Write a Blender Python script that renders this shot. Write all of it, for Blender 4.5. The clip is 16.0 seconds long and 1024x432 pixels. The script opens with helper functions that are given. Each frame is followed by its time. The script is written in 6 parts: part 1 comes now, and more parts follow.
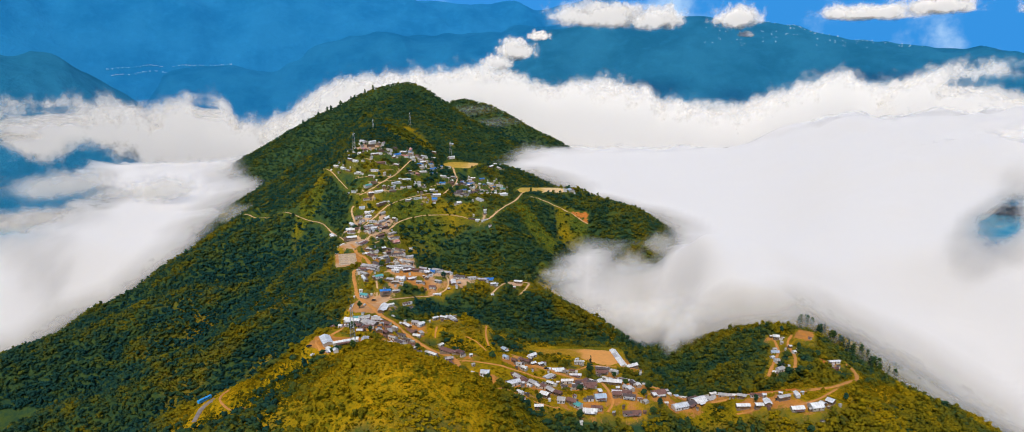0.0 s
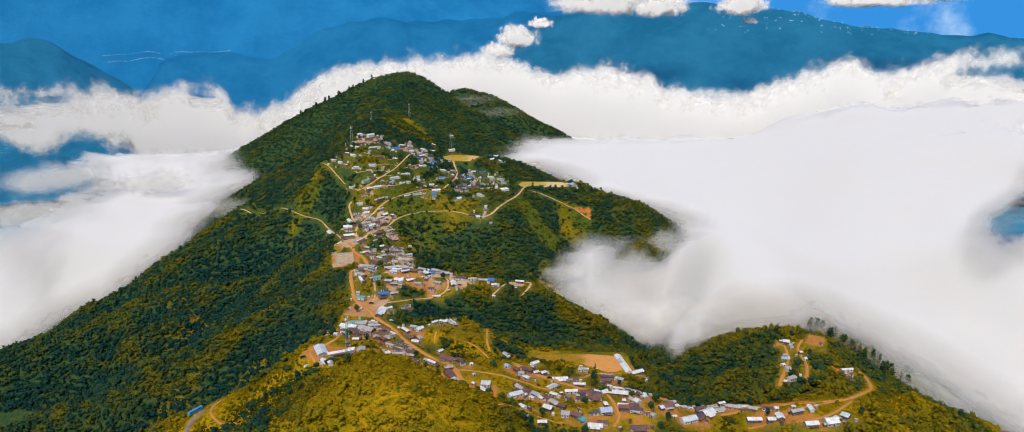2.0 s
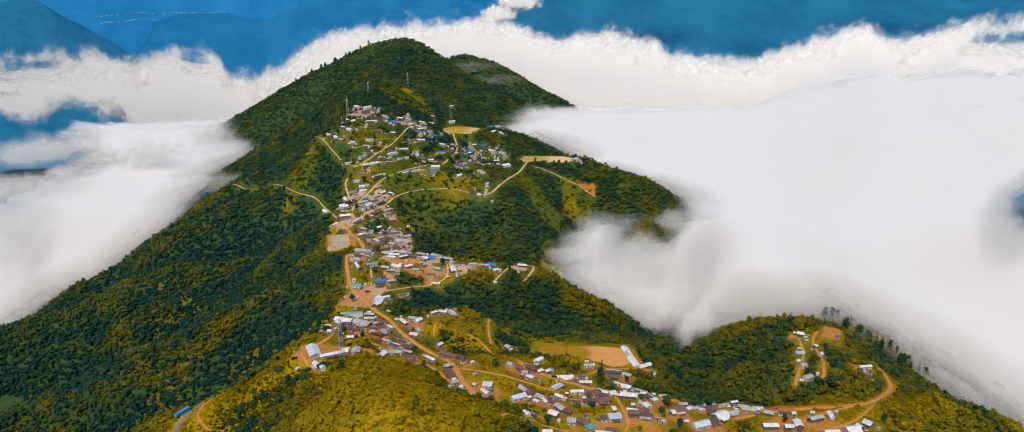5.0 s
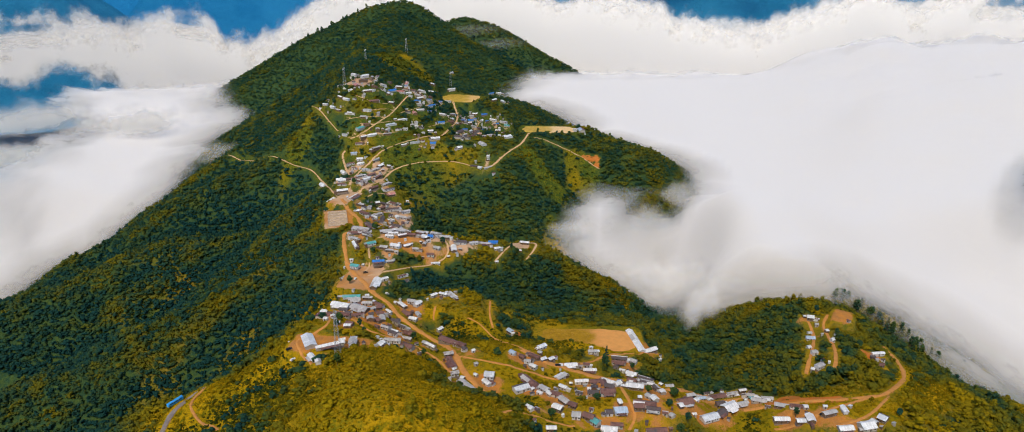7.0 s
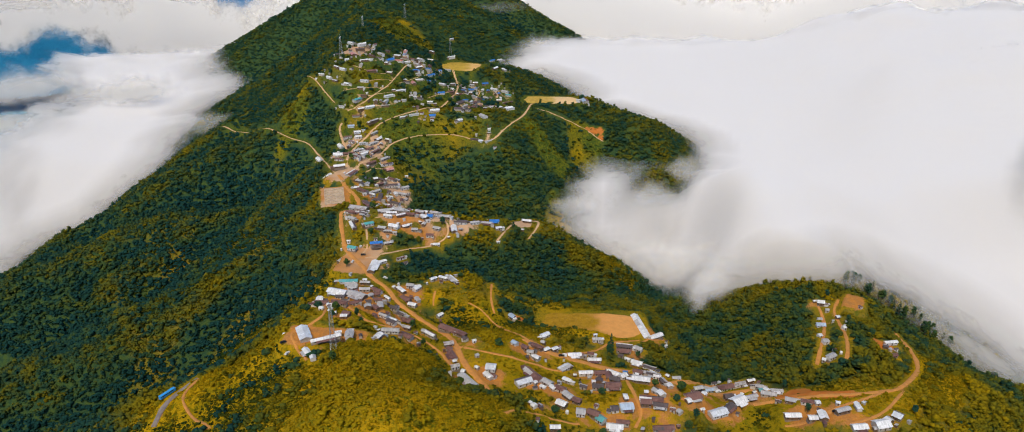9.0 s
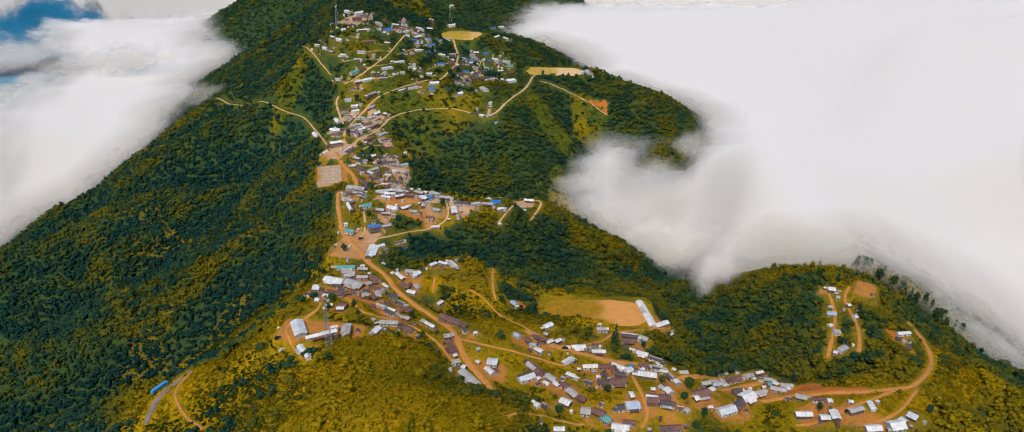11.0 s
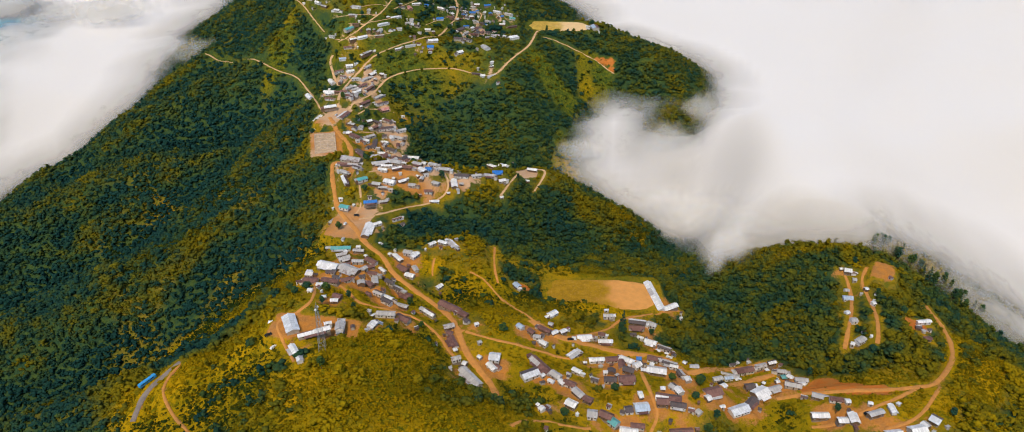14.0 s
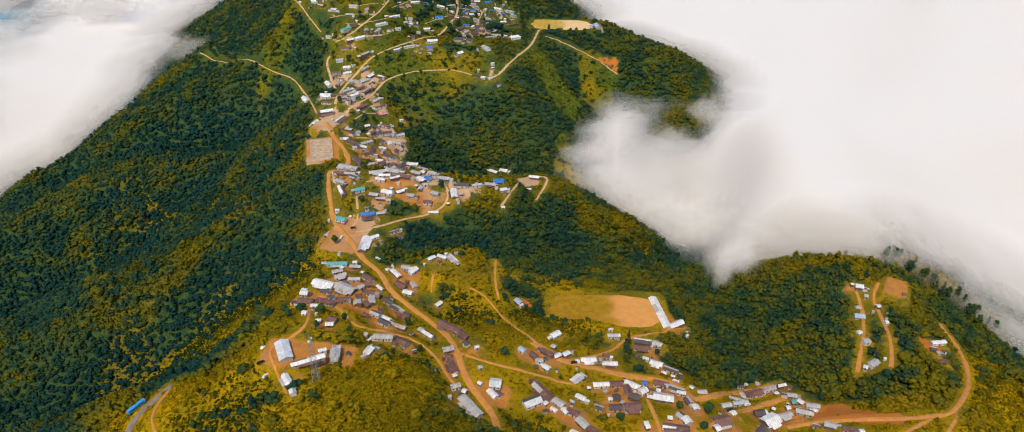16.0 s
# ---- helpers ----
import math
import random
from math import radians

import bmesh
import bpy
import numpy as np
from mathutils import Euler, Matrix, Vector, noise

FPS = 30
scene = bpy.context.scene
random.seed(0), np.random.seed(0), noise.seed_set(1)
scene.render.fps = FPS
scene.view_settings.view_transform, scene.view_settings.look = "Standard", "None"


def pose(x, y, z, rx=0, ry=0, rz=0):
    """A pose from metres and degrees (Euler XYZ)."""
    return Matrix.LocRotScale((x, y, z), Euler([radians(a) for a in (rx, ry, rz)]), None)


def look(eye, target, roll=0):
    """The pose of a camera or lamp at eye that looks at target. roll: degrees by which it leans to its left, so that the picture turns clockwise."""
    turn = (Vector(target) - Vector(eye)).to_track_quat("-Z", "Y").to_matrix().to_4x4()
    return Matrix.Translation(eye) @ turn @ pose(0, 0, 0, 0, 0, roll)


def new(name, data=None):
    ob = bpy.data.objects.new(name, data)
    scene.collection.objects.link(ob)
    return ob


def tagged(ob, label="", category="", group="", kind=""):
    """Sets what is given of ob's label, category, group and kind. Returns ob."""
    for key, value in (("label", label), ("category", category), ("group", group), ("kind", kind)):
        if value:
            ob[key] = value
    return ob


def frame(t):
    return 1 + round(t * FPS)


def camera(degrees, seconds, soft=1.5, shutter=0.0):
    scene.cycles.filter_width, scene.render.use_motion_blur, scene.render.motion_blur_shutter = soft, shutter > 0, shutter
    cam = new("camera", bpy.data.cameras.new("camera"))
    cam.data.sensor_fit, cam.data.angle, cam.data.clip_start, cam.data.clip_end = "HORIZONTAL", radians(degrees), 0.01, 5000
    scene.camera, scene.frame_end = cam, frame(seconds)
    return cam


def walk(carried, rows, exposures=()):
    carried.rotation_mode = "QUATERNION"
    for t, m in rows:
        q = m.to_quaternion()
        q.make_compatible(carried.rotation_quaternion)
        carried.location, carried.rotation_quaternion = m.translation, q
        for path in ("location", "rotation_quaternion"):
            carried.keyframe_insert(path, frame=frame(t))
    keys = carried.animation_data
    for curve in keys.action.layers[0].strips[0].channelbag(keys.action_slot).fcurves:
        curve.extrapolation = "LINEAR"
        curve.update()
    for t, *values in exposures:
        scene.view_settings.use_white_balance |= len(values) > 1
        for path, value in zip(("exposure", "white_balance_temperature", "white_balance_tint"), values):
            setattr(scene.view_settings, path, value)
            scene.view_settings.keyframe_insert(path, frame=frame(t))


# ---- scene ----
cam = camera(68.4, 16.0, soft=0.95)
METRES, EYE, TILT, LEAN, TURN = 240.0, 616.0, -13.8, 0.0, 0.0
ROWS = [
    (0.0, 0.0, 0.0, 0.0, 0.0, 0.0, -0.0),
    (0.5, -0.0012, 0.0264, 0.0157, 0.01, -0.27, -0.01),
    (1.0, -0.0025, 0.0522, 0.0315, 0.02, -0.55, -0.02),
    (1.5, -0.0038, 0.0776, 0.0477, 0.03, -0.82, -0.03),
    (2.0, -0.0053, 0.1056, 0.0648, 0.04, -1.11, -0.04),
    (2.5, -0.0074, 0.1314, 0.0806, 0.04, -1.4, -0.06),
    (3.0, -0.0083, 0.157, 0.0969, 0.05, -1.69, -0.07),
    (3.5, -0.009, 0.183, 0.1127, 0.07, -2.04, -0.08),
    (4.0, -0.011, 0.2094, 0.1285, 0.07, -2.65, -0.11),
    (6.5, -0.0209, 0.3458, 0.2119, 0.11, -6.38, -0.25),
    (7.0, -0.0222, 0.373, 0.228, 0.13, -7.12, -0.26),
    (7.5, -0.024, 0.4001, 0.2444, 0.14, -7.86, -0.29),
    (8.0, -0.0253, 0.4265, 0.2606, 0.16, -8.58, -0.31),
    (8.5, -0.0272, 0.4553, 0.2782, 0.17, -9.37, -0.33),
    (9.0, -0.0286, 0.4814, 0.2941, 0.19, -10.13, -0.36),
    (11.5, -0.037, 0.6138, 0.375, 0.27, -13.83, -0.5),
    (12.0, -0.0383, 0.6406, 0.3907, 0.29, -14.58, -0.52),
    (12.5, -0.0405, 0.6677, 0.4069, 0.29, -15.33, -0.54),
    (13.0, -0.0417, 0.6966, 0.4241, 0.31, -16.15, -0.57),
    (13.5, -0.044, 0.7233, 0.4402, 0.32, -16.92, -0.61),
    (14.0, -0.045, 0.7499, 0.4563, 0.34, -17.69, -0.61),
    (14.5, -0.0462, 0.7765, 0.4714, 0.36, -18.41, -0.65),
    (15.0, -0.0476, 0.8027, 0.4892, 0.37, -18.69, -0.67),
    (15.5, -0.0492, 0.8276, 0.505, 0.38, -18.71, -0.68),
    (16.0, -0.0506, 0.8531, 0.5187, 0.38, -18.69, -0.68),
]
walk(cam, [(t, pose(0, 0, EYE, TILT, LEAN, TURN) @ pose(METRES * x, METRES * y, METRES * z, 90 + pitch, roll, yaw)) for t, x, y, z, yaw, pitch, roll in ROWS],
     [(0.0, 0.44, 7150, 10), (8.0, 0.37, 7250, 10), (12.0, 0.38, 7350, 10), (15.0, 0.52, 7600, 10), (16.0, 0.53, 7600, 10)])

# ---- light ----
SUN_ELEVATION, SUN_AZIMUTH = 56.0, 198.0  # degrees; azimuth clockwise from +y
scene.cycles.transparent_max_bounces = 48
world = bpy.data.worlds.new("sky")
scene.world = world
world.use_nodes = True
wn = world.node_tree
sky = wn.nodes.new("ShaderNodeTexSky")
sky.sky_type, sky.sun_disc = "NISHITA", False
sky.sun_elevation, sky.sun_rotation = radians(SUN_ELEVATION), radians(SUN_AZIMUTH)
sky.altitude, sky.air_density, sky.dust_density, sky.ozone_density = 1800.0, 1.0, 0.2, 3.0
wn.links.new(sky.outputs["Color"], wn.nodes["Background"].inputs["Color"])
wn.nodes["Background"].inputs["Strength"].default_value = 0.15
sun_data = bpy.data.lights.new("sun", "SUN")
sun_data.energy, sun_data.angle, sun_data.color = 2.2, radians(16.0), (1.0, 0.90, 0.74)
sun = new("sun", sun_data)
_a, _e = radians(SUN_AZIMUTH), radians(SUN_ELEVATION)
sun.matrix_world = look((math.sin(_a) * math.cos(_e) * 900, math.cos(_a) * math.cos(_e) * 900, math.sin(_e) * 900), (0, 0, 0))


# ---- materials ----
def nodes_of(name, rough=0.8, spec=0.3):
    m = bpy.data.materials.new(name)
    m.use_nodes = True
    nt = m.node_tree
    b = nt.nodes["Principled BSDF"]
    b.inputs["Roughness"].default_value = rough
    b.inputs["Specular IOR Level"].default_value = spec
    return m, nt, b


def noise_of(nt, scale, detail=4.0, rough=0.55, coords="Object"):
    tc = nt.nodes.new("ShaderNodeTexCoord")
    n = nt.nodes.new("ShaderNodeTexNoise")
    n.inputs["Scale"].default_value = scale
    n.inputs["Detail"].default_value = detail
    n.inputs["Roughness"].default_value = rough
    nt.links.new(tc.outputs[coords], n.inputs["Vector"])
    return n.outputs["Fac"]


def span(nt, value, lo, hi, a=0.0, b=1.0):
    n = nt.nodes.new("ShaderNodeMapRange")
    n.interpolation_type = "SMOOTHSTEP"
    for key, v in (("From Min", lo), ("From Max", hi), ("To Min", a), ("To Max", b)):
        n.inputs[key].default_value = v
    nt.links.new(value, n.inputs["Value"])
    return n.outputs["Result"]


def mix(nt, fac, a, b, kind="MIX"):
    n = nt.nodes.new("ShaderNodeMix")
    n.data_type, n.blend_type = "RGBA", kind
    for value, s in ((fac, n.inputs[0]), (a, n.inputs[6]), (b, n.inputs[7])):
        if isinstance(value, (int, float)):
            s.default_value = value
        elif isinstance(value, tuple):
            s.default_value = (*value, 1)
        else:
            nt.links.new(value, s)
    return n.outputs[2]


def calc(nt, op, a, b):
    n = nt.nodes.new("ShaderNodeMath")
    n.operation = op
    for value, s in ((a, n.inputs[0]), (b, n.inputs[1])):
        if isinstance(value, (int, float)):
            s.default_value = value
        else:
            nt.links.new(value, s)
    return n.outputs[0]


def attr(nt, name):
    n = nt.nodes.new("ShaderNodeAttribute")
    n.attribute_name = name
    return n.outputs["Fac"]


def bump(nt, b, height, strength, distance):
    n = nt.nodes.new("ShaderNodeBump")
    n.inputs["Strength"].default_value, n.inputs["Distance"].default_value = strength, distance
    nt.links.new(height, n.inputs["Height"])
    nt.links.new(n.outputs["Normal"], b.inputs["Normal"])


def ground_material():
    m, nt, b = nodes_of("hillside", 1.0, 0.0)
    patch, fine, grain = noise_of(nt, 0.02, 5), noise_of(nt, 0.16, 5, 0.65), noise_of(nt, 0.9, 4, 0.7)
    litter = mix(nt, span(nt, fine, 0.35, 0.65), (0.024, 0.064, 0.034), (0.058, 0.095, 0.024))
    tuft = noise_of(nt, 0.42, 5, 0.7)
    grass = mix(nt, span(nt, patch, 0.38, 0.62), (0.30, 0.200, 0.006), (0.52, 0.29, 0.008))
    grass = mix(nt, span(nt, fine, 0.45, 0.66), grass, (0.155, 0.135, 0.006))
    grass = mix(nt, span(nt, tuft, 0.52, 0.62, 0, 0.7), grass, (0.085, 0.095, 0.006))
    grass = mix(nt, span(nt, grain, 0.52, 0.72, 0, 0.6), grass, (0.42, 0.27, 0.016))
    dirt = mix(nt, span(nt, fine, 0.35, 0.65), (0.56, 0.215, 0.040), (0.40, 0.175, 0.055))
    dirt = mix(nt, span(nt, attr(nt, "lush"), 0.1, 0.6, 0.0, 0.8), dirt, (0.60, 0.43, 0.30))
    dirt = mix(nt, span(nt, grain, 0.4, 0.7, 0, 0.5), dirt, (0.60, 0.29, 0.09))
    red = mix(nt, span(nt, fine, 0.3, 0.7), (0.58, 0.16, 0.03), (0.48, 0.19, 0.05))
    grass = mix(nt, attr(nt, "lush"), grass, mix(nt, span(nt, tuft, 0.48, 0.60), mix(nt, span(nt, fine, 0.35, 0.65), (0.050, 0.090, 0.015), (0.150, 0.150, 0.013)), (0.03, 0.06, 0.016)))
    c = mix(nt, attr(nt, "grass"), litter, grass)
    edge = calc(nt, "ADD", attr(nt, "dirt"), calc(nt, "ADD", calc(nt, "MULTIPLY", calc(nt, "SUBTRACT", fine, 0.5), 1.3), calc(nt, "MULTIPLY", calc(nt, "SUBTRACT", grain, 0.5), 0.5)))
    c = mix(nt, span(nt, edge, 0.35, 0.6), c, dirt)
    edge = calc(nt, "ADD", attr(nt, "red"), calc(nt, "MULTIPLY", calc(nt, "SUBTRACT", fine, 0.5), 0.9))
    c = mix(nt, span(nt, edge, 0.35, 0.6), c, red)
    # haze over low and far ground, painted as a blue base colour
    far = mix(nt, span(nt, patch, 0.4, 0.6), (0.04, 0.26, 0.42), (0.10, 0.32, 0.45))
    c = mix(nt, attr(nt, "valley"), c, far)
    nt.links.new(c, b.inputs["Base Color"])
    bump(nt, b, calc(nt, "ADD", fine, calc(nt, "MULTIPLY", grain, 0.4)), 0.7, 2.5)
    return m


def leaf_material(name, dark, mid, bright, gold):
    """Foliage: every crown has its own tint; crests are drier and yellower; gully shade is painted as darker leaves.
    """
    m, nt, b = nodes_of(name, 0.9, 0.03)
    isl = nt.nodes.new("ShaderNodeNewGeometry").outputs["Random Per Island"]
    patch, grain, leaf = noise_of(nt, 0.011, 4, 0.6), noise_of(nt, 0.55, 4, 0.7), noise_of(nt, 2.2, 3, 0.7)
    stand = calc(nt, "SUBTRACT", noise_of(nt, 0.045, 3, 0.55), 0.5)
    tint = calc(nt, "ADD", calc(nt, "MULTIPLY", attr(nt, "tint"), 0.45), calc(nt, "ADD", calc(nt, "MULTIPLY", isl, 0.25), 0.15))
    leaf_tone = calc(nt, "ADD", calc(nt, "MULTIPLY", calc(nt, "SUBTRACT", patch, 0.5), 1.5), calc(nt, "ADD", tint, calc(nt, "ADD", calc(nt, "MULTIPLY", attr(nt, "dry_shade"), 0.55), calc(nt, "MULTIPLY", stand, 1.3))))
    c = mix(nt, span(nt, leaf_tone, 0.15, 1.0), dark, mid)
    dry_shade = calc(nt, "ADD", calc(nt, "MULTIPLY", attr(nt, "dry_shade"), 0.42), calc(nt, "ADD", calc(nt, "ADD", patch, calc(nt, "MULTIPLY", stand, 0.7)), calc(nt, "MULTIPLY", calc(nt, "SUBTRACT", tint, 0.5), 0.30)))
    c = mix(nt, span(nt, dry_shade, 0.50, 0.86), c, bright)
    c = mix(nt, span(nt, dry_shade, 0.82, 1.12), c, gold)
    c = mix(nt, span(nt, grain, 0.38, 0.62, 0.0, 0.45), c, (0.55, 0.62, 0.66), "MULTIPLY")
    c = mix(nt, span(nt, leaf, 0.50, 0.72, 0.0, 0.5), c, (1.0, 0.95, 0.55), "SOFT_LIGHT")
    nt.links.new(c, b.inputs["Base Color"])
    bump(nt, b, calc(nt, "ADD", grain, calc(nt, "MULTIPLY", leaf, 0.5)), 0.6, 0.9)
    thin, both = nt.nodes.new("ShaderNodeBsdfTranslucent"), nt.nodes.new("ShaderNodeMixShader")
    both.inputs[0].default_value = 0.25
    nt.links.new(c, thin.inputs["Color"])
    nt.links.new(b.outputs[0], both.inputs[1])
    nt.links.new(thin.outputs[0], both.inputs[2])
    nt.links.new(both.outputs[0], nt.nodes["Material Output"].inputs["Surface"])
    return m


def road_material(name, a, c2, rough):
    m, nt, b = nodes_of(name, rough, 0.2)
    fine, grain = noise_of(nt, 0.25, 5, 0.6), noise_of(nt, 2.0, 3)
    c = mix(nt, span(nt, fine, 0.35, 0.65), a, c2)
    c = mix(nt, span(nt, grain, 0.45, 0.7, 0, 0.4), c, (a[0] * 1.3, a[1] * 1.3, a[2] * 1.3))
    nt.links.new(c, b.inputs["Base Color"])
    bump(nt, b, fine, 0.4, 0.3)
    return m


def metal_sheet(name, base, rust, amount, rough=0.45):
    m, nt, b = nodes_of(name, rough, 0.5)
    tc = nt.nodes.new("ShaderNodeTexCoord")
    brick = nt.nodes.new("ShaderNodeTexBrick")
    brick.inputs["Scale"].default_value = 1.0
    brick.inputs["Brick Width"].default_value, brick.inputs["Row Height"].default_value = 0.9, 2.4
    brick.inputs["Mortar Size"].default_value = 0.03
    brick.inputs["Color1"].default_value, brick.inputs["Color2"].default_value = (0.72, 0.72, 0.72, 1), (1, 1, 1, 1)
    brick.inputs["Mortar"].default_value = (0.6, 0.6, 0.6, 1)
    nt.links.new(tc.outputs["Object"], brick.inputs["Vector"])
    info = nt.nodes.new("ShaderNodeObjectInfo").outputs["Random"]
    stain, fine = noise_of(nt, 0.35, 5, 0.65), noise_of(nt, 2.5, 4, 0.6)
    c = mix(nt, 1.0, base, brick.outputs["Color"], "MULTIPLY")
    level = calc(nt, "ADD", stain, calc(nt, "MULTIPLY", calc(nt, "SUBTRACT", info, 0.5), 0.35))
    c = mix(nt, span(nt, level, 0.72 - amount, 0.84 - amount, 0, 0.85), c, rust)
    c = mix(nt, span(nt, fine, 0.5, 0.75, 0, 0.35), c, (base[0] * 0.5, base[1] * 0.5, base[2] * 0.5))
    nt.links.new(c, b.inputs["Base Color"])
    wave = nt.nodes.new("ShaderNodeTexWave")
    wave.inputs["Scale"].default_value = 2.2
    nt.links.new(tc.outputs["Object"], wave.inputs["Vector"])
    bump(nt, b, wave.outputs["Fac"], 0.4, 0.06)
    return m


def plain(name, c, rough=0.7, metal=0.0, vary=0.35, size=0.8):
    m, nt, b = nodes_of(name, rough, 0.4)
    b.inputs["Metallic"].default_value = metal
    f = noise_of(nt, size, 5, 0.65)
    nt.links.new(mix(nt, span(nt, f, 0.3, 0.7), tuple(v * (1 - vary) for v in c), c), b.inputs["Base Color"])
    bump(nt, b, f, 0.2, 0.05)
    return m


def wall_material():
    m, nt, b = nodes_of("house_wall", 0.85, 0.2)
    info = nt.nodes.new("ShaderNodeObjectInfo").outputs["Random"]
    f = noise_of(nt, 0.7, 5, 0.65)
    c = mix(nt, span(nt, info, 0.30, 0.36), (0.16, 0.10, 0.06), (0.42, 0.38, 0.33))
    c = mix(nt, span(nt, info, 0.62, 0.66), c, (0.62, 0.60, 0.58))
    c = mix(nt, span(nt, f, 0.45, 0.8, 0, 0.6), c, (0.15, 0.11, 0.08))
    nt.links.new(c, b.inputs["Base Color"])
    bump(nt, b, f, 0.3, 0.05)
    return m


def cloud_material(name, lo, hi, soften=(0, 0, 1), white=(0.972, 0.968, 0.965)):
    m = bpy.data.materials.new(name)
    m.use_nodes = True
    nt = m.node_tree
    nt.nodes.remove(nt.nodes["Principled BSDF"])
    dif = nt.nodes.new("ShaderNodeBsdfDiffuse")
    dif.inputs["Color"].default_value = (*white, 1)
    geo, soft, unit = nt.nodes.new("ShaderNodeNewGeometry"), nt.nodes.new("ShaderNodeMix"), nt.nodes.new("ShaderNodeVectorMath")
    soft.data_type, unit.operation = "VECTOR", "NORMALIZE"
    soft.inputs[0].default_value, soft.inputs[5].default_value = 0.93, soften
    nt.links.new(geo.outputs["Normal"], soft.inputs[4])
    nt.links.new(soft.outputs[1], unit.inputs[0])
    body, clear, out = nt.nodes.new("ShaderNodeMixShader"), nt.nodes.new("ShaderNodeBsdfTransparent"), nt.nodes.new("ShaderNodeMixShader")
    through_it = nt.nodes.new("ShaderNodeBsdfTranslucent")
    through_it.inputs["Color"].default_value = (*white, 1)
    nt.links.new(span(nt, attr(nt, "thin"), 0.0, 1.0, lo, hi), body.inputs[0])
    nt.links.new(unit.outputs[0], dif.inputs["Normal"])
    nt.links.new(unit.outputs[0], through_it.inputs["Normal"])
    nt.links.new(dif.outputs[0], body.inputs[1])
    nt.links.new(through_it.outputs[0], body.inputs[2])
    big, small = noise_of(nt, 0.016, 6, 0.6), noise_of(nt, 0.055, 5, 0.6)
    wisp = calc(nt, "ADD", calc(nt, "MULTIPLY", calc(nt, "SUBTRACT", big, 0.5), 1.6), calc(nt, "MULTIPLY", calc(nt, "SUBTRACT", small, 0.5), 1.0))
    a = span(nt, calc(nt, "ADD", attr(nt, "vapour"), wisp), 0.15, 0.85)
    a = calc(nt, "MULTIPLY", a, attr(nt, "veil"))
    nt.links.new(a, out.inputs[0])
    nt.links.new(clear.outputs[0], out.inputs[1])
    nt.links.new(body.outputs[0], out.inputs[2])
    nt.links.new(out.outputs[0], nt.nodes["Material Output"].inputs["Surface"])
    return m


def hazed_far_material(name, low, high):
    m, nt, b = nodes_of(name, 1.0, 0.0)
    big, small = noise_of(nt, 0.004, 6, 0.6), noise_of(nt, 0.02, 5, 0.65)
    # aerial haze is painted in: blue base colour plus a weak glow
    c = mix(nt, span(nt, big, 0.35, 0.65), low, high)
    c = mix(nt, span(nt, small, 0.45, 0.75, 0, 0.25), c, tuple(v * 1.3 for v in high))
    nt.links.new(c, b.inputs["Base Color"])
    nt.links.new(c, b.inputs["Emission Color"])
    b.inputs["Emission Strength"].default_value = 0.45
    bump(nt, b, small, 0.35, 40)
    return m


M_GROUND = ground_material()
M_TREES = leaf_material("tree_leaves", (0.015, 0.068, 0.059), (0.064, 0.116, 0.027), (0.20, 0.165, 0.012), (0.40, 0.27, 0.010))
M_SCRUB = leaf_material("scrub_leaves", (0.026, 0.052, 0.010), (0.112, 0.106, 0.008), (0.25, 0.172, 0.006), (0.42, 0.265, 0.008))
M_BARK = plain("bark", (0.10, 0.075, 0.05), 0.9)
M_DIRT = road_material("packed_dirt", (0.62, 0.40, 0.22), (0.52, 0.32, 0.17), 0.95)
M_CLAY = road_material("orange_clay", (0.60, 0.26, 0.065), (0.48, 0.21, 0.06), 0.95)
M_ASPHALT = road_material("worn_asphalt", (0.20, 0.17, 0.15), (0.28, 0.23, 0.19), 0.85)
M_ROOF = {
    "white": metal_sheet("white_tin", (0.86, 0.86, 0.86), (0.42, 0.36, 0.32), 0.02),
    "pale": metal_sheet("pale_grey_tin", (0.70, 0.73, 0.77), (0.45, 0.42, 0.40), 0.02),
    "grey": metal_sheet("grey_tin", (0.52, 0.50, 0.49), (0.20, 0.13, 0.11), 0.10),
    "rust": metal_sheet("rusty_tin", (0.22, 0.105, 0.085), (0.10, 0.04, 0.032), 0.20, 0.7),
    "dark": metal_sheet("dark_tin", (0.11, 0.085, 0.085), (0.15, 0.07, 0.05), 0.12, 0.7),
    "blue": metal_sheet("blue_tin", (0.02, 0.20, 0.62), (0.05, 0.16, 0.40), 0.05),
    "pale_blue": metal_sheet("pale_blue_tin", (0.45, 0.56, 0.70), (0.40, 0.40, 0.42), 0.05),
    "teal": metal_sheet("teal_tin", (0.10, 0.42, 0.42), (0.25, 0.30, 0.28), 0.12),
    "pink": metal_sheet("pink_tin", (0.62, 0.24, 0.20), (0.60, 0.45, 0.42), 0.10),
}
M_WALL = wall_material()
M_DOOR = plain("door_wood", (0.10, 0.06, 0.04), 0.7)
M_PANE = plain("dark_window", (0.03, 0.035, 0.04), 0.25)
M_PLINTH = plain("plinth", (0.28, 0.22, 0.17), 0.9)
M_STEEL = plain("galvanised_steel", (0.45, 0.47, 0.50), 0.5, 0.6)
M_BUS = plain("blue_paint", (0.03, 0.34, 0.72), 0.35, 0.0, 0.15)
M_WHITE = plain("white_paint", (0.75, 0.75, 0.74), 0.4, 0.0, 0.15)
M_BLACK = plain("black_rubber", (0.02, 0.02, 0.02), 0.8)
